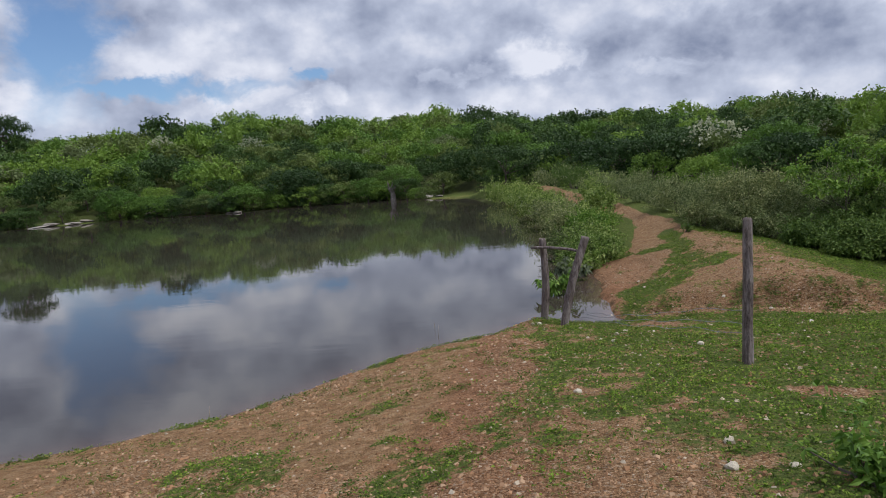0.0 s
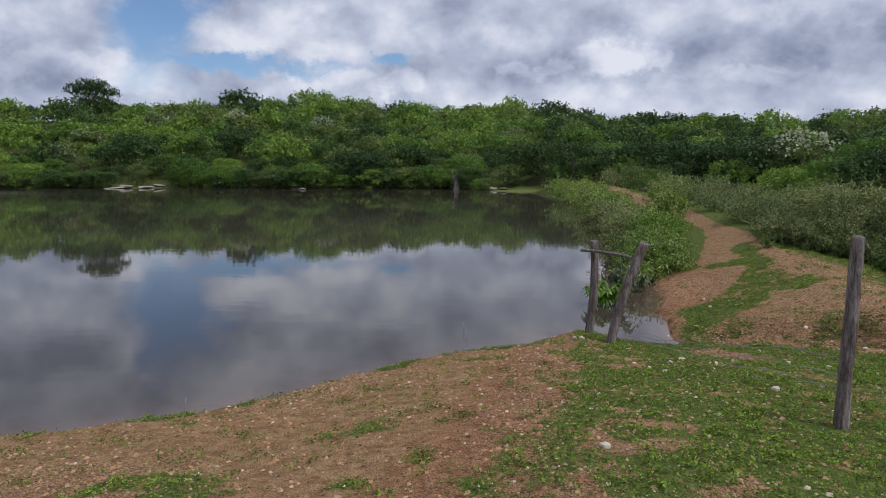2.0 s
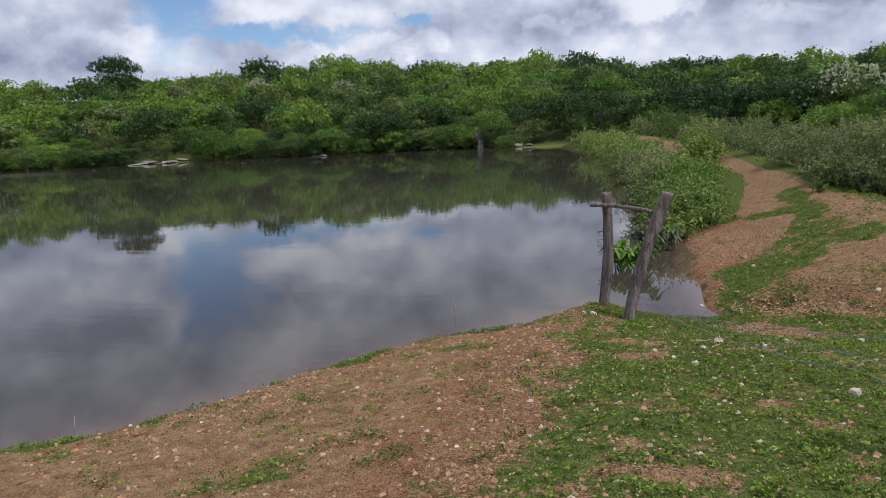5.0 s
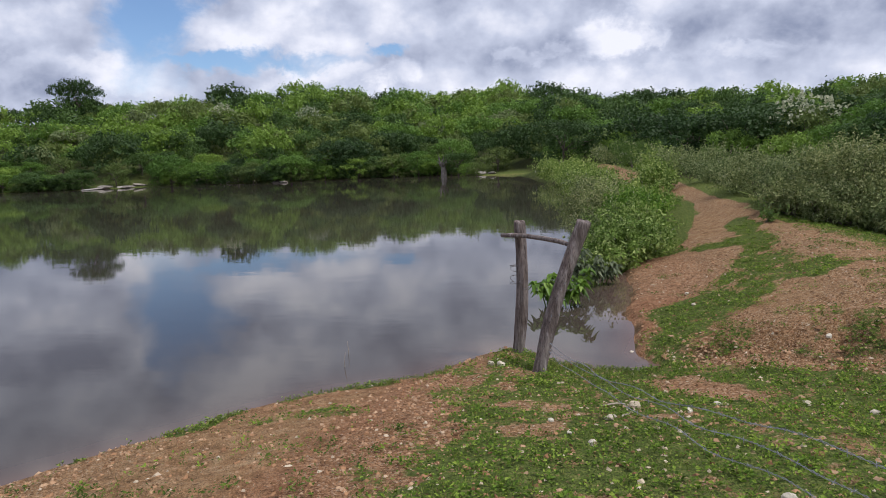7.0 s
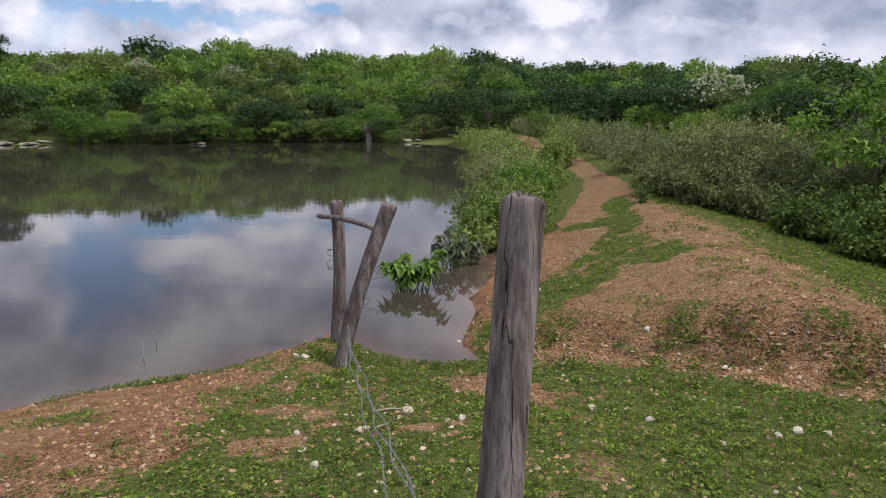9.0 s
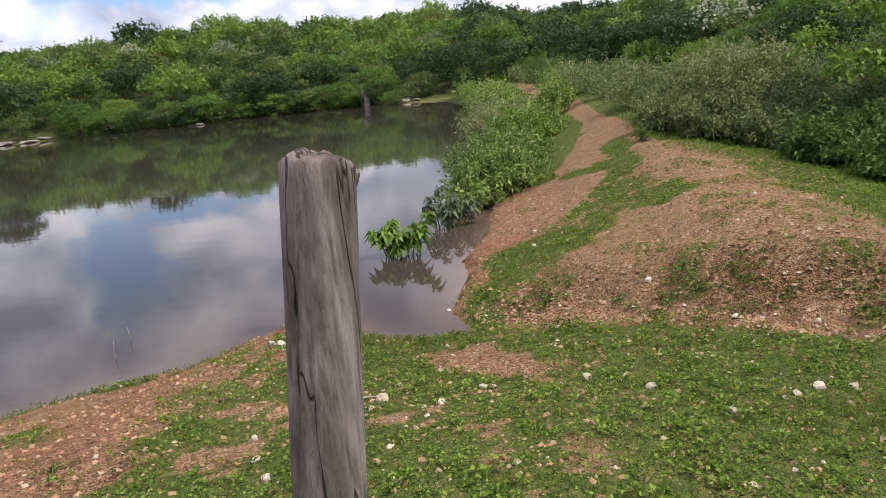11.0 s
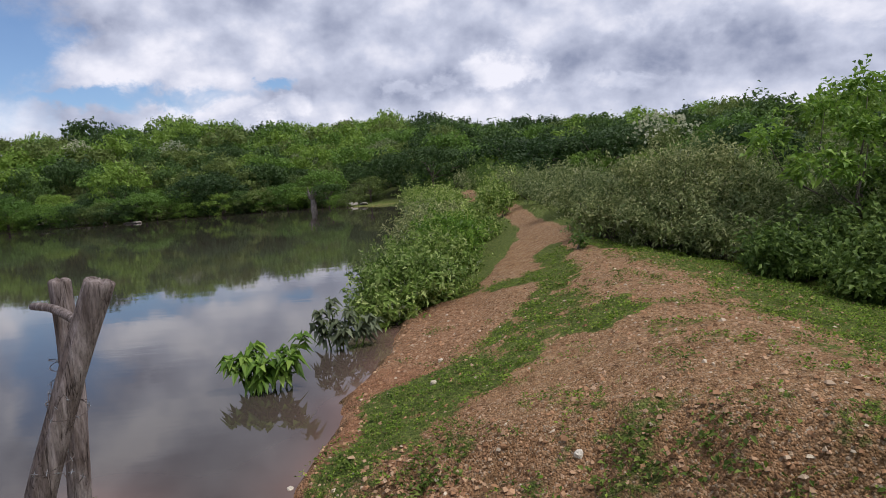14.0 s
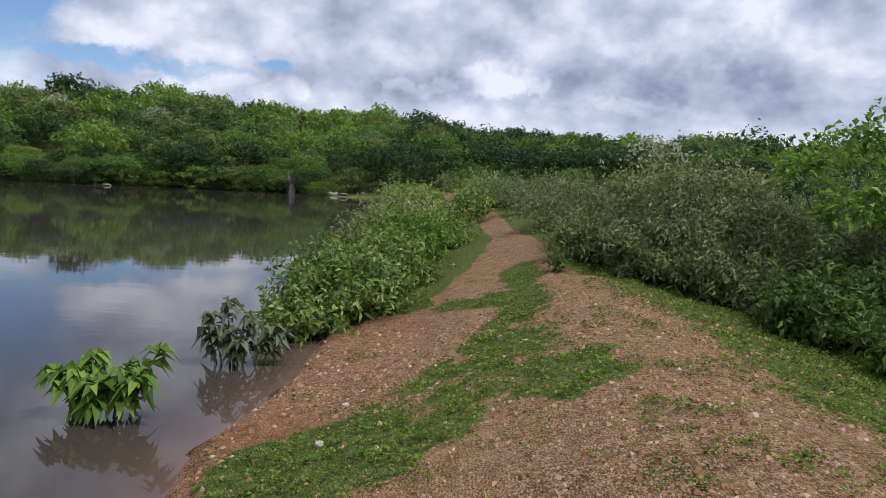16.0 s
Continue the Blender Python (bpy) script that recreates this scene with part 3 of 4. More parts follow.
def weathered_post(name, base, top, radius, bend, seed, label, sides=40, rings=60):
    """A split, weathered round post from base to top, bowed sideways by bend, with grooves and a worn head."""
    base, top = np.array(base, float), np.array(top, float)
    axis = unit(top - base)
    a = unit(np.cross(axis, [0, 1.0, 0]))
    b = np.cross(axis, a)
    foot = base - axis * 0.25
    V, F = [], []
    ang = np.arange(sides) * 2 * math.pi / sides
    total = rings + 4
    for k in range(total):
        t = min(k / (rings - 1), 1.0)
        p = foot + (top - foot) * t + (a * bend[0] + b * bend[1]) * math.sin(t * math.pi)
        wob = fbm(np.array([t * 4.0]), np.array([seed * 3.7]), seed, 3)[0] - 0.5
        groove = (value_noise(ang * 6.2 + wob, np.full(sides, t * 2.0), seed + 9) - 0.5) * 0.26 + (value_noise(ang * 1.6, np.full(sides, t * 5.0), seed + 3) - 0.5) * 0.22
        knot = 0.10 * np.exp(-((t - 0.62) / 0.04) ** 2) * np.exp(-((ang - 2.0) / 0.5) ** 2) + 0.12 * np.exp(-((t - 0.35) / 0.03) ** 2) * np.exp(-((ang - 4.4) / 0.4) ** 2)
        r = radius * (1.06 - 0.08 * t + 0.10 * wob) * (1 + groove + knot)
        if k >= rings:
            s = (k - rings + 1) / 4.0
            r = r * (1 - 0.97 * s ** 1.6)
            p = p + axis * radius * (0.30 * math.sin(min(s, 1) * 1.5))
        lift = (value_noise(ang * 3.1, np.full(sides, 7.7), seed + 5) - 0.5) * radius * (0.5 if k >= rings - 1 and k < total - 1 else 0)
        V.append(p + r[:, None] * (np.cos(ang)[:, None] * a + np.sin(ang)[:, None] * b) + np.outer(lift, axis))
        if k:
            o, q = (k - 1) * sides, k * sides
            F += [(o + i, o + (i + 1) % sides, q + (i + 1) % sides, q + i) for i in range(sides)]
    F.append(tuple((total - 1) * sides + i for i in range(sides)))
    holder = new(name)
    holder.location = base
    link_mesh("post_body", np.concatenate(V) - base, F, POST, holder, smooth=True)
    tagged(holder, label, "fence post")
    return holder


NEAR_BASE, NEAR_TOP = (3.58, 6.569, ground_at(3.58, 6.569) - 0.02), (3.68, 6.78, 2.162)
GATE_L, GATE_LT = (1.585, 11.73, 0.06), (1.667, 11.76, 1.525)
GATE_R, GATE_RT = (1.955, 10.80, 0.16), (2.374, 11.067, 1.585)
near_post = weathered_post("fence_post", NEAR_BASE, NEAR_TOP, 0.046, (0.0, 0.0), 3, "tall grey weathered wooden fence post standing alone in grass")
left_post = weathered_post("fence_post", GATE_L, GATE_LT, 0.060, (-0.05, 0.02), 8, "upright weathered wooden gate post at the water's edge")
right_post = weathered_post("fence_post", GATE_R, GATE_RT, 0.064, (0.045, -0.02), 15, "leaning weathered wooden gate post with wrapped wire")


def cross_bar():
    pts = [(1.47, 11.76, 1.384), (1.60, 11.66, 1.396), (1.75, 11.55, 1.400), (1.95, 11.36, 1.398), (2.13, 11.19, 1.386), (2.25, 11.05, 1.366)]
    V, F = tube(pts, [0.021, 0.027, 0.025, 0.026, 0.024, 0.020], 9)
    V = V + (rng.random(V.shape) - 0.5) * 0.008
    ob = link_mesh("cross_bar", V, F, POST, smooth=True)
    tagged(ob, "thin crooked weathered stick joining two gate posts", "wooden bar")


cross_bar()


def barb_mesh():
    chunks = []
    for v in ((0.016, 0.003, 0.0), (-0.002, 0.014, 0.007)):
        v = np.array(v)
        chunks.append(tube([-v, 0 * v, v], [0.0007, 0.0026, 0.0007], 4))
    V, F = merge(chunks)
    me = bpy.data.meshes.new("barb")
    me.from_pydata(V, [], F)
    me.materials.append(WIRE)
    return me


BARB = barb_mesh()


def wire_along(pts, name, label, barbs=True, gauge=0.0016, material=None):
    """Two twisted strands along pts, with a barb each hand's breadth."""
    pts = np.asarray(pts, float)
    seg = np.linalg.norm(np.diff(pts, axis=0), axis=1)
    s = np.concatenate([[0], np.cumsum(seg)])
    n = max(int(s[-1] / 0.022), 8)
    u = np.linspace(0, s[-1], n)
    mid = np.stack([np.interp(u, s, pts[:, k]) for k in range(3)], 1)
    chunks = []
    for phase in (0, math.pi):
        a = u * 75 + phase
        off = np.stack([np.cos(a), np.sin(a) * 0.4, np.sin(a)], 1) * 0.0028
        chunks.append(tube(mid + off, gauge, 4))
    holder = new(name)
    link_mesh("strand", *merge(chunks), material or WIRE, holder)
    if barbs:
        for at in np.arange(0.06, s[-1], 0.125):
            ob = new("barb", BARB)
            ob.location = [np.interp(at, s, pts[:, k]) for k in range(3)]
            ob.rotation_euler = rng.uniform(0, 6.28, 3)
            ob.parent = holder
    tagged(holder, label, "barbed wire", group="slack fence wires")


def slack_wire(a, b, sag, side, seed):
    a, b = np.array(a), np.array(b)
    out = []
    for k in range(33):
        t = k / 32
        p = a + (b - a) * t
        p[0] += side * math.sin(t * math.pi) + 0.02 * math.sin(seed + t * 23)
        p[2] -= sag * math.sin(min(t * 1.25, 1.0) * math.pi) ** 0.8 if t < 0.8 else 0
        p[2] += 0.012 * math.sin(seed * 2 + t * 31)
        p[2] = max(p[2], ground_at(p[0], p[1]) + 0.03)
        out.append(p)
    return out


for k, (za, zb, sag, side) in enumerate(((0.38, 1.04, 0.06, 0.0), (0.42, 1.14, 0.07, 0.05), (0.47, 1.28, 0.10, -0.03))):
    f = (za - GATE_R[2]) / (GATE_RT[2] - GATE_R[2])
    g = (zb - NEAR_BASE[2]) / (NEAR_TOP[2] - NEAR_BASE[2])
    pa = [GATE_R[i] + (GATE_RT[i] - GATE_R[i]) * f for i in range(3)]
    pb = [NEAR_BASE[i] + (NEAR_TOP[i] - NEAR_BASE[i]) * g for i in range(3)]
    pa[1] -= 0.07
    pb[0] -= 0.03
    wire_along(slack_wire(pa, pb, sag, side, k + 1.0), "barbed_wire", "slack grey barbed wire strand drooping over the grass")


def wire_wrap(base, top, radius, z, turns, tail, seed):
    f = (z - base[2]) / (top[2] - base[2])
    c = np.array([base[i] + (top[i] - base[i]) * f for i in range(3)])
    pts = []
    for k in range(int(turns * 14)):
        a = k / 14 * 2 * math.pi + seed
        pts.append(c + np.array([math.cos(a) * radius, math.sin(a) * radius, 0.03 * math.sin(a * 0.7 + seed) + 0.02 * k / 14]))
    e = pts[-1]
    for k in range(1, 7):
        pts.append(e + np.array(tail) * k / 6 + np.array([0, 0, 0.03 * math.sin(k * 1.9 + seed)]))
    wire_along(pts, "wire_loop", "old rusty wire wrapped round a gate post", True, 0.0013, RUST)


wire_wrap(GATE_L, GATE_LT, 0.088, 1.0, 2.2, (-0.10, -0.08, 0.06), 0.5)
wire_wrap(GATE_L, GATE_LT, 0.088, 0.88, 1.4, (0.22, -0.35, -0.04), 2.2)
wire_wrap(GATE_R, GATE_RT, 0.092, 0.98, 1.6, (0.16, -0.02, 0.05), 1.0)
wire_wrap(GATE_R, GATE_RT, 0.092, 0.72, 1.5, (0.14, -0.05, -0.03), 3.0)

# ---- plants ----


def crown_points(lobes, n, inner=0.55):
    """Points on and a little inside a set of lobes (x, y, z, rx, ry, rz), and the ways they face."""
    lobes = np.asarray(lobes, float)
    area = lobes[:, 3] * lobes[:, 4] + lobes[:, 3] * lobes[:, 5]
    pick = rng.choice(len(lobes), n, p=area / area.sum())
    v = unit(rng.normal(0, 1, (n, 3)))
    v[:, 2] = np.where(v[:, 2] < -0.35, -v[:, 2], v[:, 2])
    r = inner + (1 - inner) * rng.random(n) ** 0.5
    return lobes[pick, :3] + v * lobes[pick, 3:] * r[:, None] * (1 + rng.normal(0, 0.07, (n, 1))), v


def leafy(lobes, twigs, per, length, width, spread=0.16, fine=False, droop=0.25, lie=0.0, sprigs=0.10, single=False, inner=0.55, reach=2.6):
    P, v = crown_points(lobes, twigs, inner)
    out = rng.random(twigs) < sprigs
    P[out] += v[out] * rng.uniform(0.4, reach, (out.sum(), 1)) * length + np.array([0, 0, 1.0]) * length * rng.random((out.sum(), 1))
    n = twigs * per
    heads = np.repeat(P, per, 0)
    face = np.repeat(v, per, 0)
    way = unit(face * (0.7 - lie) + rng.normal(0, 0.7, (n, 3)) + np.array([0, 0, 0.25 * (1 - lie)]))
    stem = np.repeat(unit(v + rng.normal(0, 0.4, v.shape) + np.array([0, 0, 0.5])), per, 0)
    along = (np.tile(np.arange(per), twigs) / per - 0.4)[:, None] * spread * 2
    pos = heads + stem * along + rng.normal(0, spread * 0.22, (n, 3))
    L = length * (0.65 + 0.7 * rng.random(n))
    return leaf_cloud(pos, way, L, L * width, droop, 0.2, fine, face if lie else None, single), P


def limbs(base, tips, radius, sides=5):
    chunks = []
    base = np.asarray(base, float)
    for tip in tips:
        d = tip - base
        m1 = base + d * 0.35 + rng.normal(0, 0.06, 3) * np.linalg.norm(d) + np.array([0, 0, 0.10]) * np.linalg.norm(d)
        m2 = base + d * 0.7 + rng.normal(0, 0.05, 3) * np.linalg.norm(d)
        chunks.append(tube([base, m1, m2, tip], [radius, radius * 0.7, radius * 0.45, radius * 0.15], sides))
    return merge(chunks)


def shrub(name, at, size, twigs, per, leaf, width, material, label, category, blossom=0, lobes=7, seed=1, stems=16, fine=False, sit=None):
    """A many-stemmed shrub: stems, leaves, and pale flower spikes where it has them. size: half widths and height."""
    global rng
    rng = np.random.default_rng(seed)
    sx, sy, h = size
    L = []
    for k in range(lobes):
        a, r = rng.random() * 2 * math.pi, math.sqrt(rng.random()) * 0.72
        zc = h * (0.24 + 0.52 * rng.random() * (1.08 - r * 0.6))
        q = 0.13 + 0.23 * rng.random()
        L.append((math.cos(a) * r * sx * 1.15, math.sin(a) * r * sy * 1.15, zc * (0.9 + 0.25 * rng.random()), q * sx * 1.05, q * sy * 1.05, q * h * 0.68))
    L.append((0, 0, h * 0.22, sx * 0.60, sy * 0.60, h * 0.26))
    holder = new(name)
    holder.location = (at[0], at[1], (ground_at(*at) if sit is None else sit))
    (V, F), P = leafy(L, twigs, per, leaf, width, leaf * 1.4, fine, lie=0.42, inner=0.62, sprigs=0.24, reach=4.2)
    V[:, 2] = np.maximum(V[:, 2], 0.01)
    link_mesh("foliage", V, F, material, holder)
    tips = P[rng.choice(len(P), min(stems, len(P)), replace=False)]
    for tip in tips:
        link_mesh("stem", *limbs((rng.normal(0, 0.06), rng.normal(0, 0.06), -0.15), [tip], 0.014 + 0.005 * h), BARK, holder)
    if blossom:
        B, v = crown_points(L, blossom, 0.95)
        up = unit(v + np.array([0, 0, 0.6]) + rng.normal(0, 0.3, v.shape))
        n = 5
        heads = np.repeat(B, n, 0) + np.repeat(up, n, 0) * (np.tile(np.arange(n), blossom)[:, None] * leaf * 0.22)
        V, F = leaf_cloud(heads, unit(np.repeat(up, n, 0) + rng.normal(0, 0.7, heads.shape)), leaf * 0.42, leaf * 0.26, 0.0)
        link_mesh("blossom", V, F, BLOSSOM, holder, label="pale flower spikes")
    tagged(holder, label, category)
    return holder


PALE_BUSH = "dense light green shrub with pale flower spikes on the dam"
for k, (x, y, sx, sy, h, tw) in enumerate(((3.0, 17.75, 0.72, 0.8, 0.82, 900), (2.6, 17.15, 0.42, 0.45, 0.5, 360), (3.05, 19.4, 0.82, 0.95, 1.0, 850), (2.6, 19.2, 0.65, 0.9, 0.85, 650), (3.25, 21.4, 0.8, 1.0, 1.05, 700),
                                           (2.75, 22.6, 1.0, 1.2, 1.4, 900), (3.75, 23.4, 0.45, 0.9, 0.75, 300), (2.9, 25.2, 1.2, 1.6, 1.3, 800), (2.3, 28.5, 1.4, 1.9, 1.4, 700), (2.0, 33.0, 1.5, 2.4, 1.5, 650), (1.4, 39.0, 1.7, 3.0, 1.5, 600), (0.4, 46.0, 1.9, 3.4, 1.6, 550), (-1.0, 53.5, 2.0, 3.5, 1.8, 500), (3.9, 28.6, 0.8, 1.2, 1.15, 420), (4.4, 31.5, 1.0, 1.4, 1.25, 420))):
    far = 1.0 + max(0, y - 20) * 0.03
    shrub("shrub", (x, y), (sx * (1.0 if y < 20 else 0.85), sy * (1.0 if y < 18 else 0.82), h * ((1.0, 0.95, 0.80, 1.08)[k % 4] if y < 24 else 0.86)), int(tw * (1.5 if y < 24 else 1.0)), 9, 0.086 * far, 0.42, DULL if k in (3, 5, 8) else BROAD if k == 4 else SHRUB, PALE_BUSH, "shrub", blossom=int(tw * 0.2), seed=100 + k, fine=y < 18, lobes=15, stems=10 if y < 22 else 5, sit=max(ground_at(x, y), 0.0) - 0.02)
DULL_BUSH = "tall grey-green tangled shrub beside the dam path"
for k, (x, y, sx, sy, h, tw) in enumerate(((7.3, 18.7, 1.25, 1.1, 1.95, 1500), (8.6, 18.4, 1.3, 1.2, 2.1, 1500), (6.45, 20.2, 0.9, 1.2, 1.35, 950), (7.6, 21.2, 1.4, 1.3, 2.1, 1000), (9.9, 20.0, 1.4, 1.4, 2.2, 1000), (6.3, 23.2, 1.1, 1.5, 1.3, 800),
                                           (6.0, 26.8, 1.3, 1.8, 1.3, 700), (8.4, 25.0, 1.6, 1.7, 1.8, 700), (5.5, 31.0, 1.4, 2.2, 1.4, 600), (4.9, 37.0, 1.6, 2.8, 1.5, 550), (4.0, 44.0, 1.8, 3.2, 1.6, 500), (3.0, 52.0, 2.0, 3.6, 1.8, 450), (7.9, 30.5, 1.8, 2.0, 1.7, 600), (11.2, 25.0, 1.8, 1.8, 2.1, 650), (6.05, 18.9, 0.55, 0.6, 0.75, 480), (6.6, 18.1, 0.6, 0.55, 0.8, 520), (7.4, 17.6, 0.7, 0.55, 0.85, 560), (8.3, 17.3, 0.7, 0.55, 0.9, 520))):
    far = 1.0 + max(0, y - 20) * 0.03
    shrub("shrub", (x, y), (sx * (1.0 if y < 24 else 0.86), sy * (1.0 if y < 24 else 0.8), h * (0.92 if y < 24 else (0.72, 1.12, 0.90)[k % 3])), int(tw * (1.5 if y < 24 else 1.05)), 10, 0.068 * far, 0.38, DEEP if y > 24 and k % 3 == 1 else DULL, DULL_BUSH, "shrub", blossom=int(tw * 0.10), seed=200 + k, lobes=16, stems=24 if y < 22 else 6)
for k, (x, y, sx, sy, h, tw) in enumerate(((8.9, 16.5, 0.95, 0.9, 0.85, 620), (9.9, 17.2, 1.1, 1.0, 1.6, 680), (8.2, 17.0, 0.6, 0.5, 0.5, 320), (7.75, 16.2, 0.55, 0.5, 0.62, 380), (8.6, 15.5, 0.75, 0.65, 0.8, 520), (9.5, 15.0, 0.9, 0.8, 1.05, 620))):
    shrub("shrub", (x, y), (sx, sy, h), int(tw * 1.5), 8, 0.078, 0.55, DEEP, "deep green broad-leaved shrub below the dam", "shrub", seed=300 + k, stems=10, fine=True)


def sapling(at, heads, seed):
    """A slim open tree with leaf clusters at the ends of long bare branches."""
    global rng
    rng = np.random.default_rng(seed)
    holder = new("sapling")
    z = ground_at(*at)
    holder.location = (at[0], at[1], z)
    H = np.array(heads, float)
    fork = np.array([H[:, 0].mean() * 0.35, H[:, 1].mean() * 0.35, 0.55])
    chunks = [tube([(0, 0, -0.1), fork * 0.5 + np.array([0.04, 0, 0]), fork], [0.04, 0.034, 0.028], 7)]
    link_mesh("trunk", *merge(chunks), BARK, holder, smooth=True)
    for tip in H[:, :3]:
        link_mesh("branch", *limbs(fork, [tip], 0.022, 6), BARK, holder, smooth=True)
    (V, F), P = leafy([(x, y, zz, r, r, r * 0.75) for x, y, zz, r in heads], 62 * len(heads), 6, 0.115, 0.5, 0.10, True, 0.35)
    link_mesh("foliage", V, F, BROAD, holder)
    tagged(holder, "slim open sapling with clustered bright green leaves", "tree")


sapling((9.1, 17.4), ((0.25, 0.1, 2.49, 0.28), (-0.35, 0.0, 2.28, 0.25), (1.1, 0.3, 2.28, 0.28), (-1.0, 0.2, 1.89, 0.3), (0.1, -0.2, 1.89, 0.35), (0.8, -0.2, 1.63, 0.35), (1.4, 0.1, 1.55, 0.35), (-0.5, -0.3, 1.46, 0.4), (0.4, 0.3, 1.29, 0.4), (1.3, -0.4, 1.16, 0.35)), 11)


def water_plant(at, heads, leaf, material, label, seed):
    """A small drowned plant: stalks out of the water, each with a rosette of long drooping leaves."""
    global rng
    rng = np.random.default_rng(seed)
    holder = new("water_plant")
    holder.location = (at[0], at[1], 0)
    stalks, V, F, o = [], [], [], 0
    for hx, hy, hz in heads:
        tip = np.array([hx, hy, hz])
        stalks.append(tube([(hx * 0.3, hy * 0.3, -0.3), tip * np.array([0.7, 0.7, 0.55]), tip], [0.012, 0.010, 0.007], 6))
        n = 38
        ang = rng.random(n) * 2 * math.pi
        rise = rng.uniform(-0.1, 1.1, n)
        D = unit(np.stack([np.cos(ang), np.sin(ang), rise], 1))
        low = rng.random(n) ** 1.4
        P = tip + np.stack([-0.45 * hx * low, -0.45 * hy * low, -low * hz * 0.75], 1)
        v, f = leaf_cloud(P, D, leaf * (0.55 + 0.5 * rng.random(n)), leaf * 0.42, 0.75, 0.2, True)
        V.append(v)
        F.append(f + o)
        o += len(v)
    for v, f in stalks:
        link_mesh("stalk", v, f, SHRUB, holder)
    link_mesh("foliage", np.concatenate(V), np.concatenate(F), material, holder)
    tagged(holder, label, "plant")


water_plant((1.86, 14.26), ((0.0, 0.0, 0.30), (-0.18, 0.03, 0.36), (-0.33, 0.0, 0.34), (0.20, 0.05, 0.40), (0.44, 0.06, 0.52), (0.05, -0.1, 0.30), (-0.1, 0.15, 0.42), (0.34, -0.06, 0.36)), 0.205, BROAD, "bright green leafy plant standing in the pond", 21)
water_plant((2.28, 15.75), ((0.0, 0.0, 0.34), (-0.22, 0.0, 0.48), (-0.1, 0.1, 0.60), (0.16, 0.05, 0.48), (0.34, 0.1, 0.36), (0.1, -0.1, 0.26), (-0.32, 0.05, 0.34), (0.45, 0.15, 0.3)), 0.17, GREYLEAF, "grey-green drooping plant at the pond's edge", 22)
shrub("small_shrub", (5.5, 18.05), (0.13, 0.13, 0.27), 34, 5, 0.085, 0.4, DEEP, "small dark seedling bush on the path's edge", "shrub", seed=31, lobes=3, stems=6, fine=True)
shrub("small_shrub", (4.42, 26.3), (0.22, 0.22, 0.75), 70, 6, 0.12, 0.4, SHRUB, "slim green seedling bush beside the path", "shrub", seed=32, lobes=3, stems=6)

# ---- woods across the water ----


def canopy_tree(seed, leaf, dense=0.9, skirt=5):
    """Meshes of one low dry-forest tree about 4 m tall: an umbrella of flat clumps over bare limbs."""
    global rng
    rng = np.random.default_rng(seed)
    R, H = 2.2 + 0.9 * rng.random(), 3.6 + 0.9 * rng.random()
    L = []
    for k in range(15):
        r, a = math.sqrt((k + 0.5) / 15) * R * 0.86, k * 2.4 + rng.normal(0, 0.4)
        q = R * (0.22 + 0.20 * rng.random())
        L.append((math.cos(a) * r, math.sin(a) * r, H * (1 - 0.40 * (r / R) ** 2) - q * 0.5 - rng.random() * 0.75, q, q, q * 0.62))
    for k in range(skirt):
        a, q = k * 6.28 / skirt + rng.random(), R * (0.20 + 0.16 * rng.random())
        L.append((math.cos(a) * R * 0.62, math.sin(a) * R * 0.62, H * (0.08 + 0.38 * rng.random()), q, q, q * 0.7))
    area = sum(5.0 * l[3] ** 2 for l in L)
    twigs = int(area * dense / (0.40 * leaf * leaf) / 6)
    (V, F), P = leafy(L, twigs, 6, leaf, 0.80, leaf * 0.9, lie=0.66, sprigs=0.0, single=True, inner=0.84)
    tips = P[rng.choice(len(P), 9, replace=False)]
    trunk = merge([tube([(0, 0, -0.4), (0.08, 0.03, 0.6), (0.05, -0.05, 1.2)], [0.13, 0.10, 0.08], 6), limbs((0.05, -0.05, 1.1), tips, 0.06, 4)])
    return V, F, trunk


TREE_LABELS = ("fresh green bushy tree on the far bank", "dark green dense tree on the far bank", "olive green spreading tree on the far bank", "bright lime green tree on the far bank")


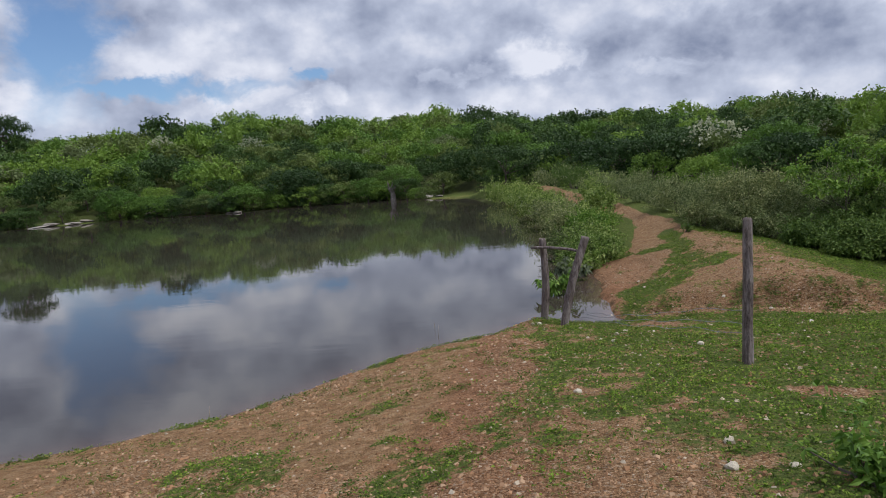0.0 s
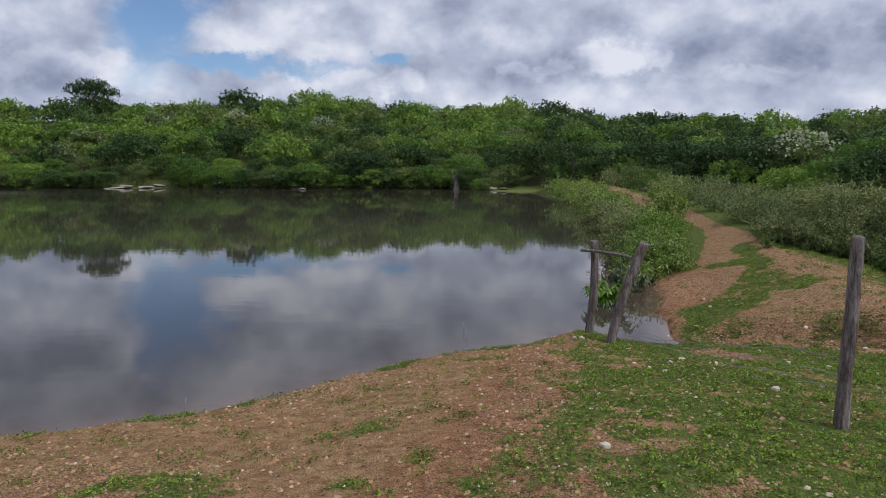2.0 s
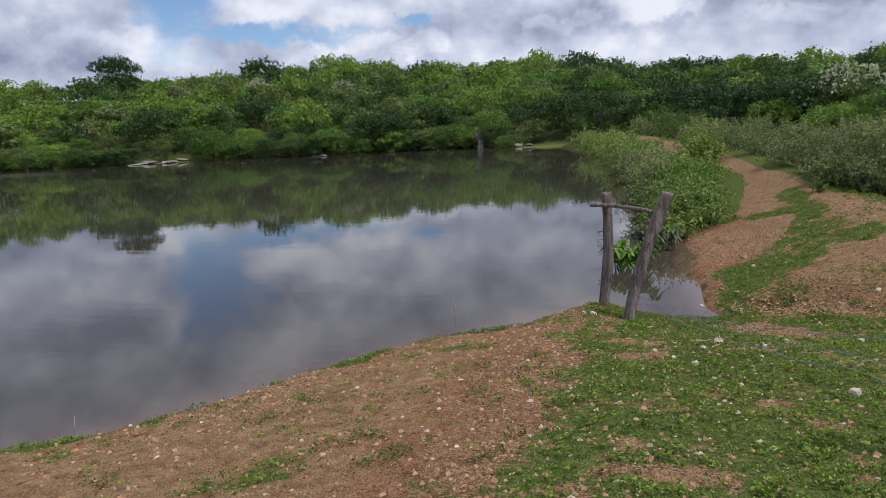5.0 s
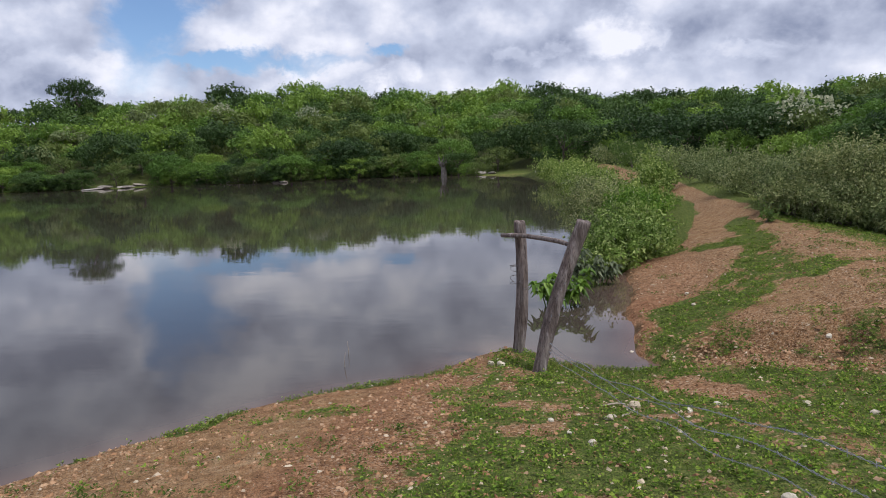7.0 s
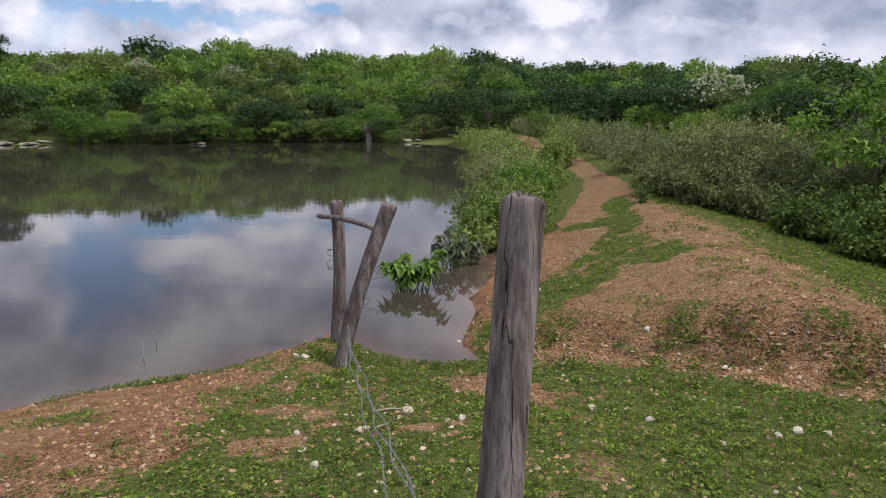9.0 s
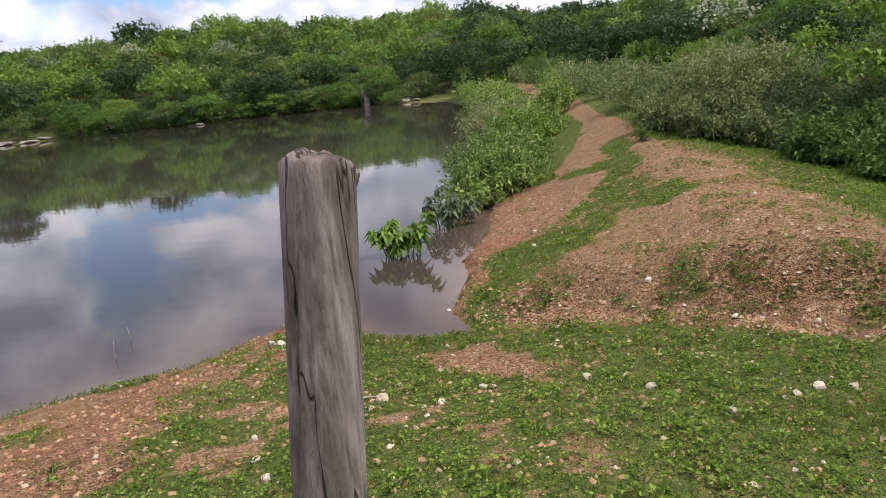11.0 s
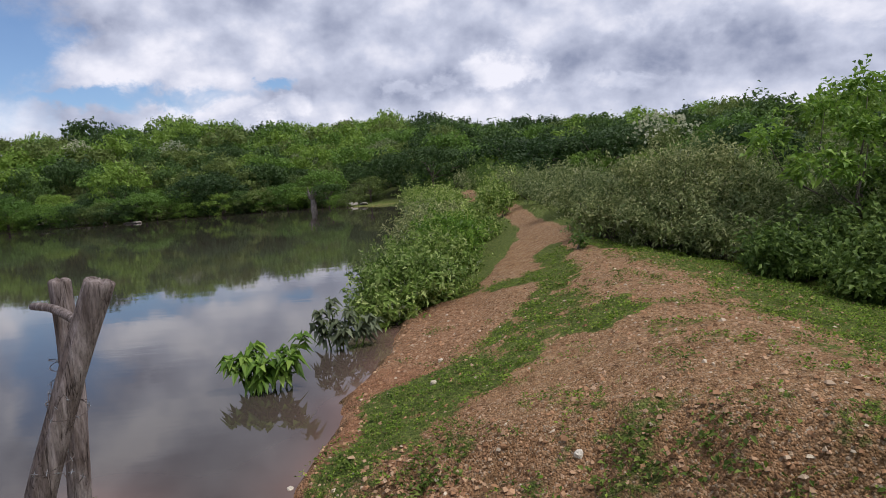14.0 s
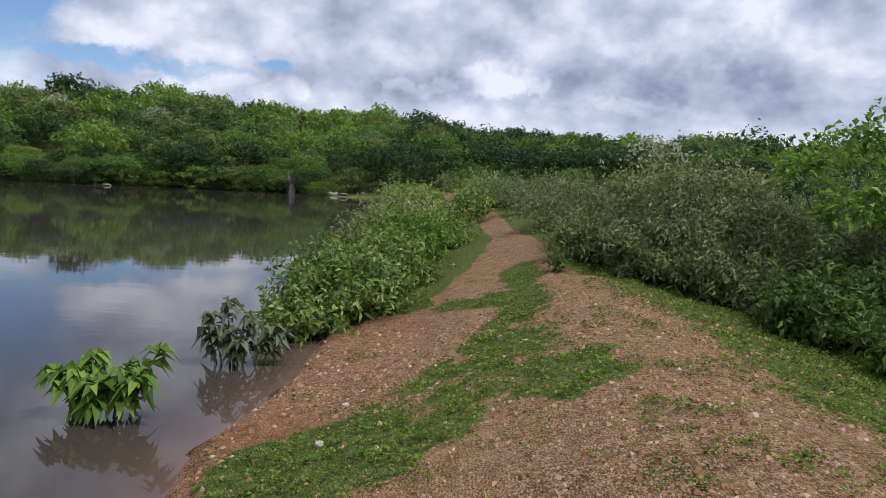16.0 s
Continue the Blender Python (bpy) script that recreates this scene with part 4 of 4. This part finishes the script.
def plant_woods():
    protos, light, distant = [], [], []
    for k in range(8):
        V, F, trunk = canopy_tree(500 + k, 0.20, 0.85, 12)
        holder = new("tree")
        link_mesh("crown", V, F, WOODS[(2, 0, 3, 4, 1, 2, 1, 3)[k]], holder)
        link_mesh("trunk", *trunk, BARK, holder)
        tagged(holder, TREE_LABELS[(0, 1, 2, 3, 1, 0, 1, 2)[k]], "tree", group="trees of the far bank")
        protos.append(holder)
        light.append(canopy_tree(600 + k, 0.30, 0.78)[:2])
        distant.append(canopy_tree(700 + k, 0.42, 0.70)[:2])
    r = np.random.default_rng(77)
    spots = []
    for gx in np.arange(-165, 130, 4.0):
        for gy in np.arange(14, 186, 4.0):
            x, y = gx + r.uniform(-1.9, 1.9), gy + r.uniform(-1.9, 1.9)
            roll = (r.random(), r.random(), r.random())
            if r.random() < min(1.0, max(0.6, 1.15 - (math.hypot(x - 2, y - 3) - 70) * 0.006)):
                spots.append((x, y, *roll))
    S = np.array(spots)
    d = shore_distance(S[:, 0], S[:, 1])
    R, bearing = np.hypot(S[:, 0] - 2, S[:, 1] - 3), np.degrees(np.arctan2(S[:, 0] - 2, S[:, 1] - 3))
    left = (bearing < 3) & (d > 0.5) & (S[:, 1] > 60)
    dam_x = np.interp(S[:, 1], [18, 26, 57, 64], [5.0, 4.75, 1.6, 0.0])
    right = (bearing >= 3) & (S[:, 0] > np.maximum(dam_x + 6.0, 10)) & (R > 41) & (S[:, 0] > 13 - (S[:, 1] - 20) * 0.25)
    stony = (np.abs(S[:, 0] + 58) < 4.5) & (d < 2.0)
    beach = stony | (np.hypot(S[:, 0] + 7, S[:, 1] - 69) < 4.5)
    keep = (left | right) & (R < 184) & (bearing > -64) & (bearing < 52) & ~beach
    S, d, R, bearing = S[keep], d[keep], R[keep], bearing[keep]
    Z = height(S[:, 0], S[:, 1])
    tint = fbm(S[:, 0] * 0.05, S[:, 1] * 0.05, 88)
    front = np.where((bearing < 3) & (d < 6.5) | (bearing >= 3) & (R < 56))[0]
    taken = set(front.tolist())
    used = [False] * 8
    for i in front:
        k = int(S[i, 2] * 7.99)
        s = 0.60 + 0.40 * S[i, 3]
        m = pose(S[i, 0], S[i, 1], Z[i] - 0.05, 0, 0, S[i, 4] * 360) @ Matrix.Diagonal((s * 1.05, s * 1.05, s * (0.8 + 0.35 * S[i, 4]), 1))
        if used[k]:
            made = copy_thing(protos[k], Matrix.Identity(4))
        else:
            made, used[k] = protos[k], True
        made.location, made.rotation_euler, made.scale = m.translation, m.to_euler(), m.to_scale()
    V, F, slot, o = [], [], [], 0
    for i in range(len(S)):
        if i in taken:
            continue
        v, f = (light if R[i] < 112 else distant)[int(S[i, 2] * 7.99)]
        s = (0.70 + 0.60 * S[i, 3] ** 2) * (1 + 0.36 * min(max((R[i] - 90) / 80, 0), 1))
        c, q = math.cos(S[i, 4] * 6.283), math.sin(S[i, 4] * 6.283)
        w = np.stack([v[:, 0] * c - v[:, 1] * q, v[:, 0] * q + v[:, 1] * c, v[:, 2]], 1) * np.array([s, s, s * (0.85 + 0.3 * S[i, 4])])
        V.append(w + np.array([S[i, 0], S[i, 1], Z[i] - (0.05 if R[i] < 112 else 0.85)]))
        F.append(f + o)
        kind = int(np.clip((tint[i] - 0.5) * 9 + (S[i, 2] * 7.3 % 1.0) * 5.0, 0, 4.99))
        kind = 5 if S[i, 4] * 13.7 % 1.0 < 0.03 else kind
        slot.append(np.full(len(f), kind))
        o += len(v)
    ob = link_mesh("woods", np.concatenate(V), np.concatenate(F), WOODS, slots=np.concatenate(slot))
    tagged(ob, "low dense green dry-forest trees covering the hill", "woods", kind="stuff")
    # low trees leaning over the far waterline
    q = np.random.default_rng(5)
    for (x0, y0), (x1, y1) in zip(SHORE[29:37], SHORE[30:38]):
        n = int(math.hypot(x1 - x0, y1 - y0) / 1.8)
        for k in range(n):
            t = (k + q.random()) / n
            x, y = x0 + (x1 - x0) * t, y0 + (y1 - y0) * t + 0.5
            gap = abs(x + 58) < 4 or abs(x + 33.6) < 1.2 or math.hypot(x + 7, y - 68) < 3.5
            s = 0.36 + 0.40 * q.random() if not gap else 0.0
            if s:
                made = copy_thing(protos[q.integers(8)], Matrix.Identity(4))
                made.location, made.rotation_euler, made.scale = (x, y, max(ground_at(x, y), 0) - 0.15), (0, 0, q.random() * 6.28), (s * 1.2, s * 1.2, s)
    # a tree in pale flower beyond the dam
    for x, y, s in ((15.2, 53.0, 0.95), (26.0, 60.0, 0.8), (-68.0, 118.0, 1.1), (-46.0, 108.0, 1.0)):
        made = copy_thing(protos[2], Matrix.Identity(4))
        made.location, made.scale = (x, y, ground_at(x, y)), (s, s, s * 1.05)
        P, v = crown_points([(0, 0, 2.6, 2.2, 2.2, 1.9)], 110, 0.95)
        P, v = P[P[:, 2] > 2.9], v[P[:, 2] > 2.9]
        V, F = leaf_cloud(np.repeat(P, 3, 0) + rng.normal(0, 0.15, (len(P) * 3, 3)), unit(rng.normal(0, 1, (len(P) * 3, 3))), 0.30, 0.22, 0.0)
        link_mesh("blossom", V, F, BLOSSOM, made, label="pale flower clusters")
        tagged(made, "olive green tree topped with pale flowers")
    # dense dark trees beyond the dam
    for x, y, s in ((8.5, 57.0, 1.15), (11.5, 54.0, 1.1), (5.5, 62.0, 1.2), (14.0, 58.0, 1.15), (-29.0, 80.0, 1.2), (-26.5, 79.5, 1.0)):
        made = copy_thing(protos[1], Matrix.Identity(4))
        made.location, made.rotation_euler, made.scale = (x, y, ground_at(x, y)), (0, 0, x), (s * 1.15, s * 1.15, s)
        tagged(made, "broad dark green tree with a dense rounded crown")
    # one tall dark tree on the skyline
    x, y = -113.0, 132.0
    made = copy_thing(protos[1], pose(x, y, ground_at(x, y) + 0.6) )
    made.scale = (1.9, 1.9, 2.3)
    tagged(made, "tall dark flat-topped tree rising over the woods")


plant_woods()

# ---- far shore: rocks, stump, dead bushes ----


def boulder_mesh(seed, flat=0.6):
    r = np.random.default_rng(seed)
    bm = bmesh.new()
    bmesh.ops.create_icosphere(bm, subdivisions=2, radius=1.0)
    off = Vector(r.uniform(-20, 20, 3))
    for v in bm.verts:
        k = 1 + 0.45 * noise.noise(v.co * 0.9 + off) + 0.18 * noise.noise(v.co * 2.3 + off)
        v.co = v.co * k
        v.co.z *= flat
        for axis in range(3):
            v.co[axis] = round(v.co[axis] * 2.3) / 2.3 * 0.35 + v.co[axis] * 0.65
    me = bpy.data.meshes.new("stone")
    bm.to_mesh(me)
    bm.free()
    return me


ROCKS = []
for k in range(6):
    me = boulder_mesh(40 + k, 0.5)
    me.materials.append(SHORE_ROCK)
    ROCKS.append(me)
STONES = []
for k in range(6):
    me = boulder_mesh(70 + k, 0.7)
    me.materials.append(PALE_STONE)
    STONES.append(me)


def place_rock(mesh, x, y, size, label, name="rock", group="", sink=0.35):
    ob = new(name, mesh)
    r = random.uniform(0, 6.28)
    ob.location = (x, y, max(ground_at(x, y), -0.02) + size[2] * (0.6 - sink))
    ob.rotation_euler, ob.scale = (random.uniform(-0.15, 0.15), random.uniform(-0.15, 0.15), r), size
    return tagged(ob, label, "rock" if name == "rock" else "stone", group=group)


r = random.Random(4)
place_rock(ROCKS[0], -33.4, 73.6, (1.3, 0.5, 0.35), "pale flat rock lying at the far waterline")
for x, y, size in ((-61.0, 76.4, (3.0, 0.9, 0.22)), (-57.6, 77.8, (2.6, 0.8, 0.26))):
    place_rock(ROCKS[2], x, y, size, "long low pale rock shelf at the far waterline", group="far bank rocks")
place_rock(ROCKS[1], -34.6, 73.9, (0.5, 0.4, 0.25), "pale flat rock lying at the far waterline")
for x, y, s in ((-60.5, 77.3, 1.6), (-57.0, 79.2, 1.5), (-53.5, 81.6, 1.5), (-50.0, 82.6, 1.8), (-46.5, 81.4, 1.2), (-43.5, 80.0, 1.7), (-41.4, 79.2, 1.5)):
    place_rock(ROCKS[r.randrange(6)], x, y, (s * 0.7, s * 0.5, s * 0.3), "pale grey rock shelf on the far bank", group="far bank rocks")
for x, y, s in ((-9.0, 71.5, 0.7), (-10.5, 73.0, 0.8)):
    place_rock(ROCKS[r.randrange(6)], x, y, (s, s * 0.7, s * 0.4), "pale rock on a grassy far bank", group="far bank rocks")


def dead_tree(x, y, h, spread, seed, label, name, radius):
    global rng
    rng = np.random.default_rng(seed)
    holder = new(name)
    holder.location = (x, y, max(ground_at(x, y), 0.0))
    tips = np.stack([rng.normal(0, spread, 12), rng.normal(0, spread, 12), h * rng.uniform(0.55, 1.0, 12)], 1)
    link_mesh("trunk", *tube([(0, 0, -0.4), (0.05, 0, h * 0.25), (0.0, 0.05, h * 0.45)], [radius, radius * 0.8, radius * 0.55], 7), DEADWOOD, holder)
    for tip in tips:
        link_mesh("branch", *limbs((0, 0.03, h * 0.32), [tip], radius * 0.35, 4), DEADWOOD, holder)
    tagged(holder, label, "dead tree")


dead_tree(-14.6, 73.6, 2.4, 0.5, 5, "grey broken dead trunk standing at the waterline", "dead_stump", 0.38)
dead_tree(-79.8, 75.4, 3.0, 1.1, 6, "leafless grey bush at the far waterline", "dead_bush", 0.12)
dead_tree(-87.5, 72.4, 2.4, 0.9, 7, "leafless grey bush at the far waterline", "dead_bush", 0.10)

# ---- stones, gravel, weeds ----
NEAR_STONES = ((2.79, 9.69, 0.075), (1.87, 5.54, 0.06), (3.42, 7.81, 0.055), (1.53, 11.02, 0.075), (1.42, 11.08, 0.06), (3.41, 9.88, 0.05), (3.47, 9.9, 0.04), (4.08, 10.0, 0.06), (4.45, 9.74, 0.05), (5.22, 10.9, 0.05),
               (2.84, 12.08, 0.045), (3.66, 14.32, 0.05), (3.66, 13.58, 0.05), (4.70, 11.67, 0.05), (5.4, 10.88, 0.03), (2.35, 8.8, 0.04), (2.2, 9.1, 0.035), (3.1, 9.5, 0.035), (2.5, 8.6, 0.05), (3.9, 11.05, 0.04),
               (2.62, 9.2, 0.04), (2.9, 8.9, 0.045), (4.8, 9.3, 0.05), (5.5, 9.6, 0.05), (5.9, 9.0, 0.05), (2.64, 3.68, 0.07), (2.73, 4.08, 0.06), (2.97, 3.65, 0.05), (2.75, 9.52, 0.05), (2.6, 9.12, 0.055), (3.18, 9.63, 0.05), (5.32, 9.59, 0.06), (5.18, 9.5, 0.045))
for x, y, s in NEAR_STONES:
    s *= 0.62
    place_rock(STONES[r.randrange(6)], x, y, (s * r.uniform(0.9, 1.3), s * r.uniform(0.7, 1.0), s * r.uniform(0.7, 1.0)), "pale whitish stone lying on the weedy ground", "stone", "stones in the weeds", 0.2)


def stick(a, b, thick, seed):
    q = np.random.default_rng(seed)
    pts = []
    for k in range(6):
        t = k / 5
        x, y = a[0] + (b[0] - a[0]) * t + q.normal(0, 0.006), a[1] + (b[1] - a[1]) * t + q.normal(0, 0.006)
        pts.append((x, y, ground_at(x, y) + thick + 0.012 * math.sin(t * 3)))
    V, F = tube(pts, [thick, thick * 1.1, thick, thick * 0.9, thick * 0.8, thick * 0.5], 6)
    tagged(link_mesh("stick", V, F, DRYWOOD, smooth=True), "short pale dry stick lying in the weeds", "stick", group="dry sticks")


stick((2.52, 9.66), (2.72, 9.78), 0.008, 1)
stick((2.68, 9.20), (2.78, 9.42), 0.008, 2)


def reed(x, y, h, lean):
    """A single dry stalk standing in the shallows."""
    pts = [(x, y, -0.25), (x + lean * 0.3, y, h * 0.4), (x + lean, y + 0.01, h)]
    V, F = tube(pts, [0.004, 0.0035, 0.0015], 5)
    tagged(link_mesh("reed", V, F, DRYWOOD, smooth=True), "thin dry reed stalk standing in the pond", "reed", group="dry reeds")


for x, y, h, lean in ((-0.28, 11.25, 0.17, 0.02), (-0.40, 11.68, 0.16, -0.01), (-2.62, 7.35, 0.22, 0.03)):
    reed(x, y, h, lean)
shrub("small_shrub", (3.3, 3.3), (0.28, 0.28, 0.34), 120, 6, 0.06, 0.5, BROAD, "low leafy green bush in the weeds", "shrub", seed=33, lobes=4, stems=6, fine=True)


def scatter_pebbles():
    rg = np.random.default_rng(9)
    base = np.array([(1, 0, -0.2), (-1, 0, -0.2), (0, 1, -0.2), (0, -1, -0.2), (0.35, 0.25, 0.95), (-0.45, -0.2, 0.8)], float)
    faces = np.array([(0, 2, 4), (2, 5, 4), (2, 1, 5), (1, 3, 5), (3, 4, 5), (3, 0, 4)])
    for name, n, lo, hi, mat, label in (("pebbles", 1000, 0.008, 0.026, PALE_STONE, "small whitish stones strewn over the weeds"), ("gravel", 28000, 0.004, 0.024, PEBBLE, "coarse reddish gravel strewn over bare earth"), ("clods", 3000, 0.006, 0.024, PEBBLE, "crumbled red clods on the dam's broken end")):
        x, y = rg.uniform(-3.6, 7.4, n * 3), rg.uniform(2.6, 16.6, n * 3)
        g, red, grav, _ = cover(x, y)
        d = shore_distance(x, y)
        if name == "clods":
            x = rg.uniform(3.0, 8.2, n * 3)
            y = 11.4 - 0.33 * (x - 3.0) + np.abs(rg.normal(0.05, 0.55, n * 3))
            g, red, grav, _ = cover(x, y)
            d = shore_distance(x, y)
        want = (d > 0.03) & (rg.random(n * 3) < (0.25 + 0.75 * grav) * (1.15 - 0.75 * g if name != "pebbles" else 0.25 + 0.75 * g * (y < 11.5)))
        x, y = x[want][:n], y[want][:n]
        m = len(x)
        size = lo + (hi - lo) * rg.random(m) ** 2.8
        z = height(x, y)
        a = rg.random(m) * 6.283
        b = base[None] * (1 + rg.normal(0, 0.18, (m, 6, 1))) * np.stack([size * rg.uniform(0.8, 1.5, m), size, size * rg.uniform(0.5, 0.9, m)], 1)[:, None, :]
        v = np.stack([b[..., 0] * np.cos(a)[:, None] - b[..., 1] * np.sin(a)[:, None], b[..., 0] * np.sin(a)[:, None] + b[..., 1] * np.cos(a)[:, None], b[..., 2]], -1)
        v = v + np.stack([x, y, z], 1)[:, None, :]
        f = (faces[None] + (np.arange(m) * 6)[:, None, None]).reshape(-1, 3)
        tagged(link_mesh(name, v.reshape(-1, 3), f, mat), label, "gravel", kind="stuff")


def pebble_material():
    m, t, b = shader("gravel", 0.9, 0.2)
    geo = t.nodes.new("ShaderNodeNewGeometry")
    col = ramp_node(t, geo.outputs["Random Per Island"], (0.0, (0.13, 0.068, 0.033)), (0.45, (0.40, 0.222, 0.118)), (0.95, (0.45, 0.305, 0.19)), (1.0, (0.53, 0.45, 0.34)))
    t.links.new(col, b.inputs["Base Color"])
    return m


PEBBLE = pebble_material()
scatter_pebbles()


def scatter_weeds():
    global rng
    rng = np.random.default_rng(12)
    # creeping weeds: rosettes of small leaves hugging the soil
    n = 165000
    x, y = rng.uniform(-5.0, 9.0, n), rng.uniform(2.2, 18.5, n)
    g, _, _, lit = cover(x, y)
    d = shore_distance(x, y)
    clump = fbm(x * 16, y * 16, 61, 2)
    near = np.clip(1.25 - (y - 3) * 0.03, 0.5, 1)
    want = (d > 0.02) & (rng.random(n) < np.clip(g * 1.1 - 0.15, 0, 1) * near * (0.35 + 1.1 * step(0.35, 0.6, clump)))
    x, y, g = x[want], y[want], g[want]
    z = height(x, y)
    per = 5
    m = len(x)
    P = np.repeat(np.stack([x, y, z], 1), per, 0)
    a = rng.random(m * per) * 6.283
    rise = rng.uniform(0.1, 1.3, m * per)
    D = unit(np.stack([np.cos(a), np.sin(a), rise], 1))
    P = P + np.stack([np.cos(a), np.sin(a), 0 * a], 1) * rng.uniform(0, 0.03, (m * per, 1))
    cushion = np.repeat(step(0.40, 0.66, fbm(x * 9, y * 9, 67, 3)), per)
    P[:, 2] += cushion * rng.random(m * per) * 0.045
    L = rng.uniform(0.010, 0.030, m * per) * (0.8 + 0.5 * cushion)
    V, F = leaf_cloud(P, D, L, L * 0.62, 0.25, 0.15)
    tagged(link_mesh("weeds", V, F, [WEED, DRY], slots=np.repeat(rng.random(len(P)) < 0.09, 2)), "low creeping green weeds covering the earth", "weeds", kind="stuff")
    # grass blades: thin and upright, thick by the inlet and the shore
    n = 100000
    x, y = rng.uniform(-5.0, 9.0, n), rng.uniform(3.0, 18.0, n)
    d = shore_distance(x, y)
    g, _, _, _ = cover(x, y)
    inlet = np.exp(-(((x - 2.5) / 0.75) ** 2 + ((y - 11.15) / 0.32) ** 2))
    lush = np.exp(-(((x - 5.4) / 0.55) ** 2 + ((y - 9.15) / 0.28) ** 2))
    shore = step(0.32, 0.05, d) * (d > -0.12) * (x < 1.0) * step(0.42, 0.6, fbm(x * 1.4, y * 1.4, 41)) * 0.9
    want = (d > -0.12) & (rng.random(n) < np.maximum(np.maximum(inlet, lush) * 1.0, np.maximum(shore, 0.10 * g * (d > 0))))
    x, y = x[want], y[want]
    k = np.maximum(np.exp(-(((x - 2.5) / 0.75) ** 2 + ((y - 11.15) / 0.32) ** 2)), 0.35)
    k = np.maximum(k, 0.9 * np.exp(-(((x - 5.4) / 0.55) ** 2 + ((y - 9.15) / 0.28) ** 2)))
    m, per = len(x), 4
    P = np.repeat(np.stack([x, y, np.maximum(height(x, y), -0.02)], 1), per, 0) + rng.normal(0, 0.012, (m * per, 3)) * np.array([1, 1, 0])
    D = unit(np.stack([rng.normal(0, 0.4, m * per), rng.normal(0, 0.4, m * per), np.ones(m * per)], 1))
    L = rng.uniform(0.03, 0.10, m * per) * np.repeat(0.5 + 0.6 * k, per)
    V, F = leaf_cloud(P, D, L, np.minimum(L * 0.09, 0.006) + 0.002, 0.2, 0.1)
    dry = rng.random(len(P)) < 0.12
    tagged(link_mesh("grass", V, F, [BLADE, DRY], slots=np.repeat(dry, 2)), "short green grass at the pond's edge", "grass", kind="stuff")
    # taller leafy tufts on the broken end of the dam and over the bare soil
    n = 9000
    x, y = rng.uniform(-4.5, 8.0, n), rng.uniform(3.0, 16.0, n)
    g, _, _, _ = cover(x, y)
    d = shore_distance(x, y)
    foot = 11.4 - 0.33 * (x - 3.0)
    on_face = np.exp(-((y - foot - 0.6) / 0.45) ** 2) * (x > 3.1) * (x < 8)
    spots = step(0.52, 0.62, fbm(x * 2.3, y * 2.3, 91))
    want = (d > 0.1) & (rng.random(n) < np.maximum(on_face * 0.24, spots * (0.18 * (x < 1.3) + 0.08 + 0.30 * ((x > 3.2) & (y > foot)))))
    x, y = x[want], y[want]
    m, per = len(x), 26
    P = np.repeat(np.stack([x, y, height(x, y)], 1), per, 0) + rng.normal(0, 1, (m * per, 3)) * np.array([0.050, 0.050, 0.0]) + np.array([0, 0, 1]) * rng.uniform(0, 0.032, (m * per, 1))
    D = unit(rng.normal(0, 1, (m * per, 3)) * np.array([1, 1, 0.6]) + np.array([0, 0, 0.5]))
    L = rng.uniform(0.014, 0.038, m * per)
    V, F = leaf_cloud(P, D, L, L * 0.5, 0.3, 0.15)
    # leafy mats hanging on the broken end of the dam
    x = rng.uniform(3.0, 8.2, 1000)
    y = 11.4 - 0.33 * (x - 3.0) + rng.normal(0.50, 0.28, 1000)
    want = (fbm(x * 2.6, y * 2.6, 97, 3) > 0.63) & (shore_distance(x, y) > 0.05)
    x, y = x[want], y[want]
    m, per = len(x), 12
    P2 = np.repeat(np.stack([x, y, height(x, y)], 1), per, 0) + rng.normal(0, 1, (m * per, 3)) * np.array([0.06, 0.06, 0.0]) + np.array([0, 0, 1]) * rng.uniform(0, 0.04, (m * per, 1))
    D2 = unit(rng.normal(0, 1, (m * per, 3)) * np.array([1, 1, 0.6]) + np.array([0, 0, 0.5]))
    L2 = rng.uniform(0.02, 0.055, m * per)
    V2, F2 = leaf_cloud(P2, D2, L2, L2 * 0.55, 0.3, 0.15)
    F = np.concatenate([F, F2 + len(V)])
    V = np.concatenate([V, V2])
    tagged(link_mesh("weed_tufts", V, F, TUFT), "leafy green weed tufts rooted in bare earth", "weeds", kind="stuff")


scatter_weeds()
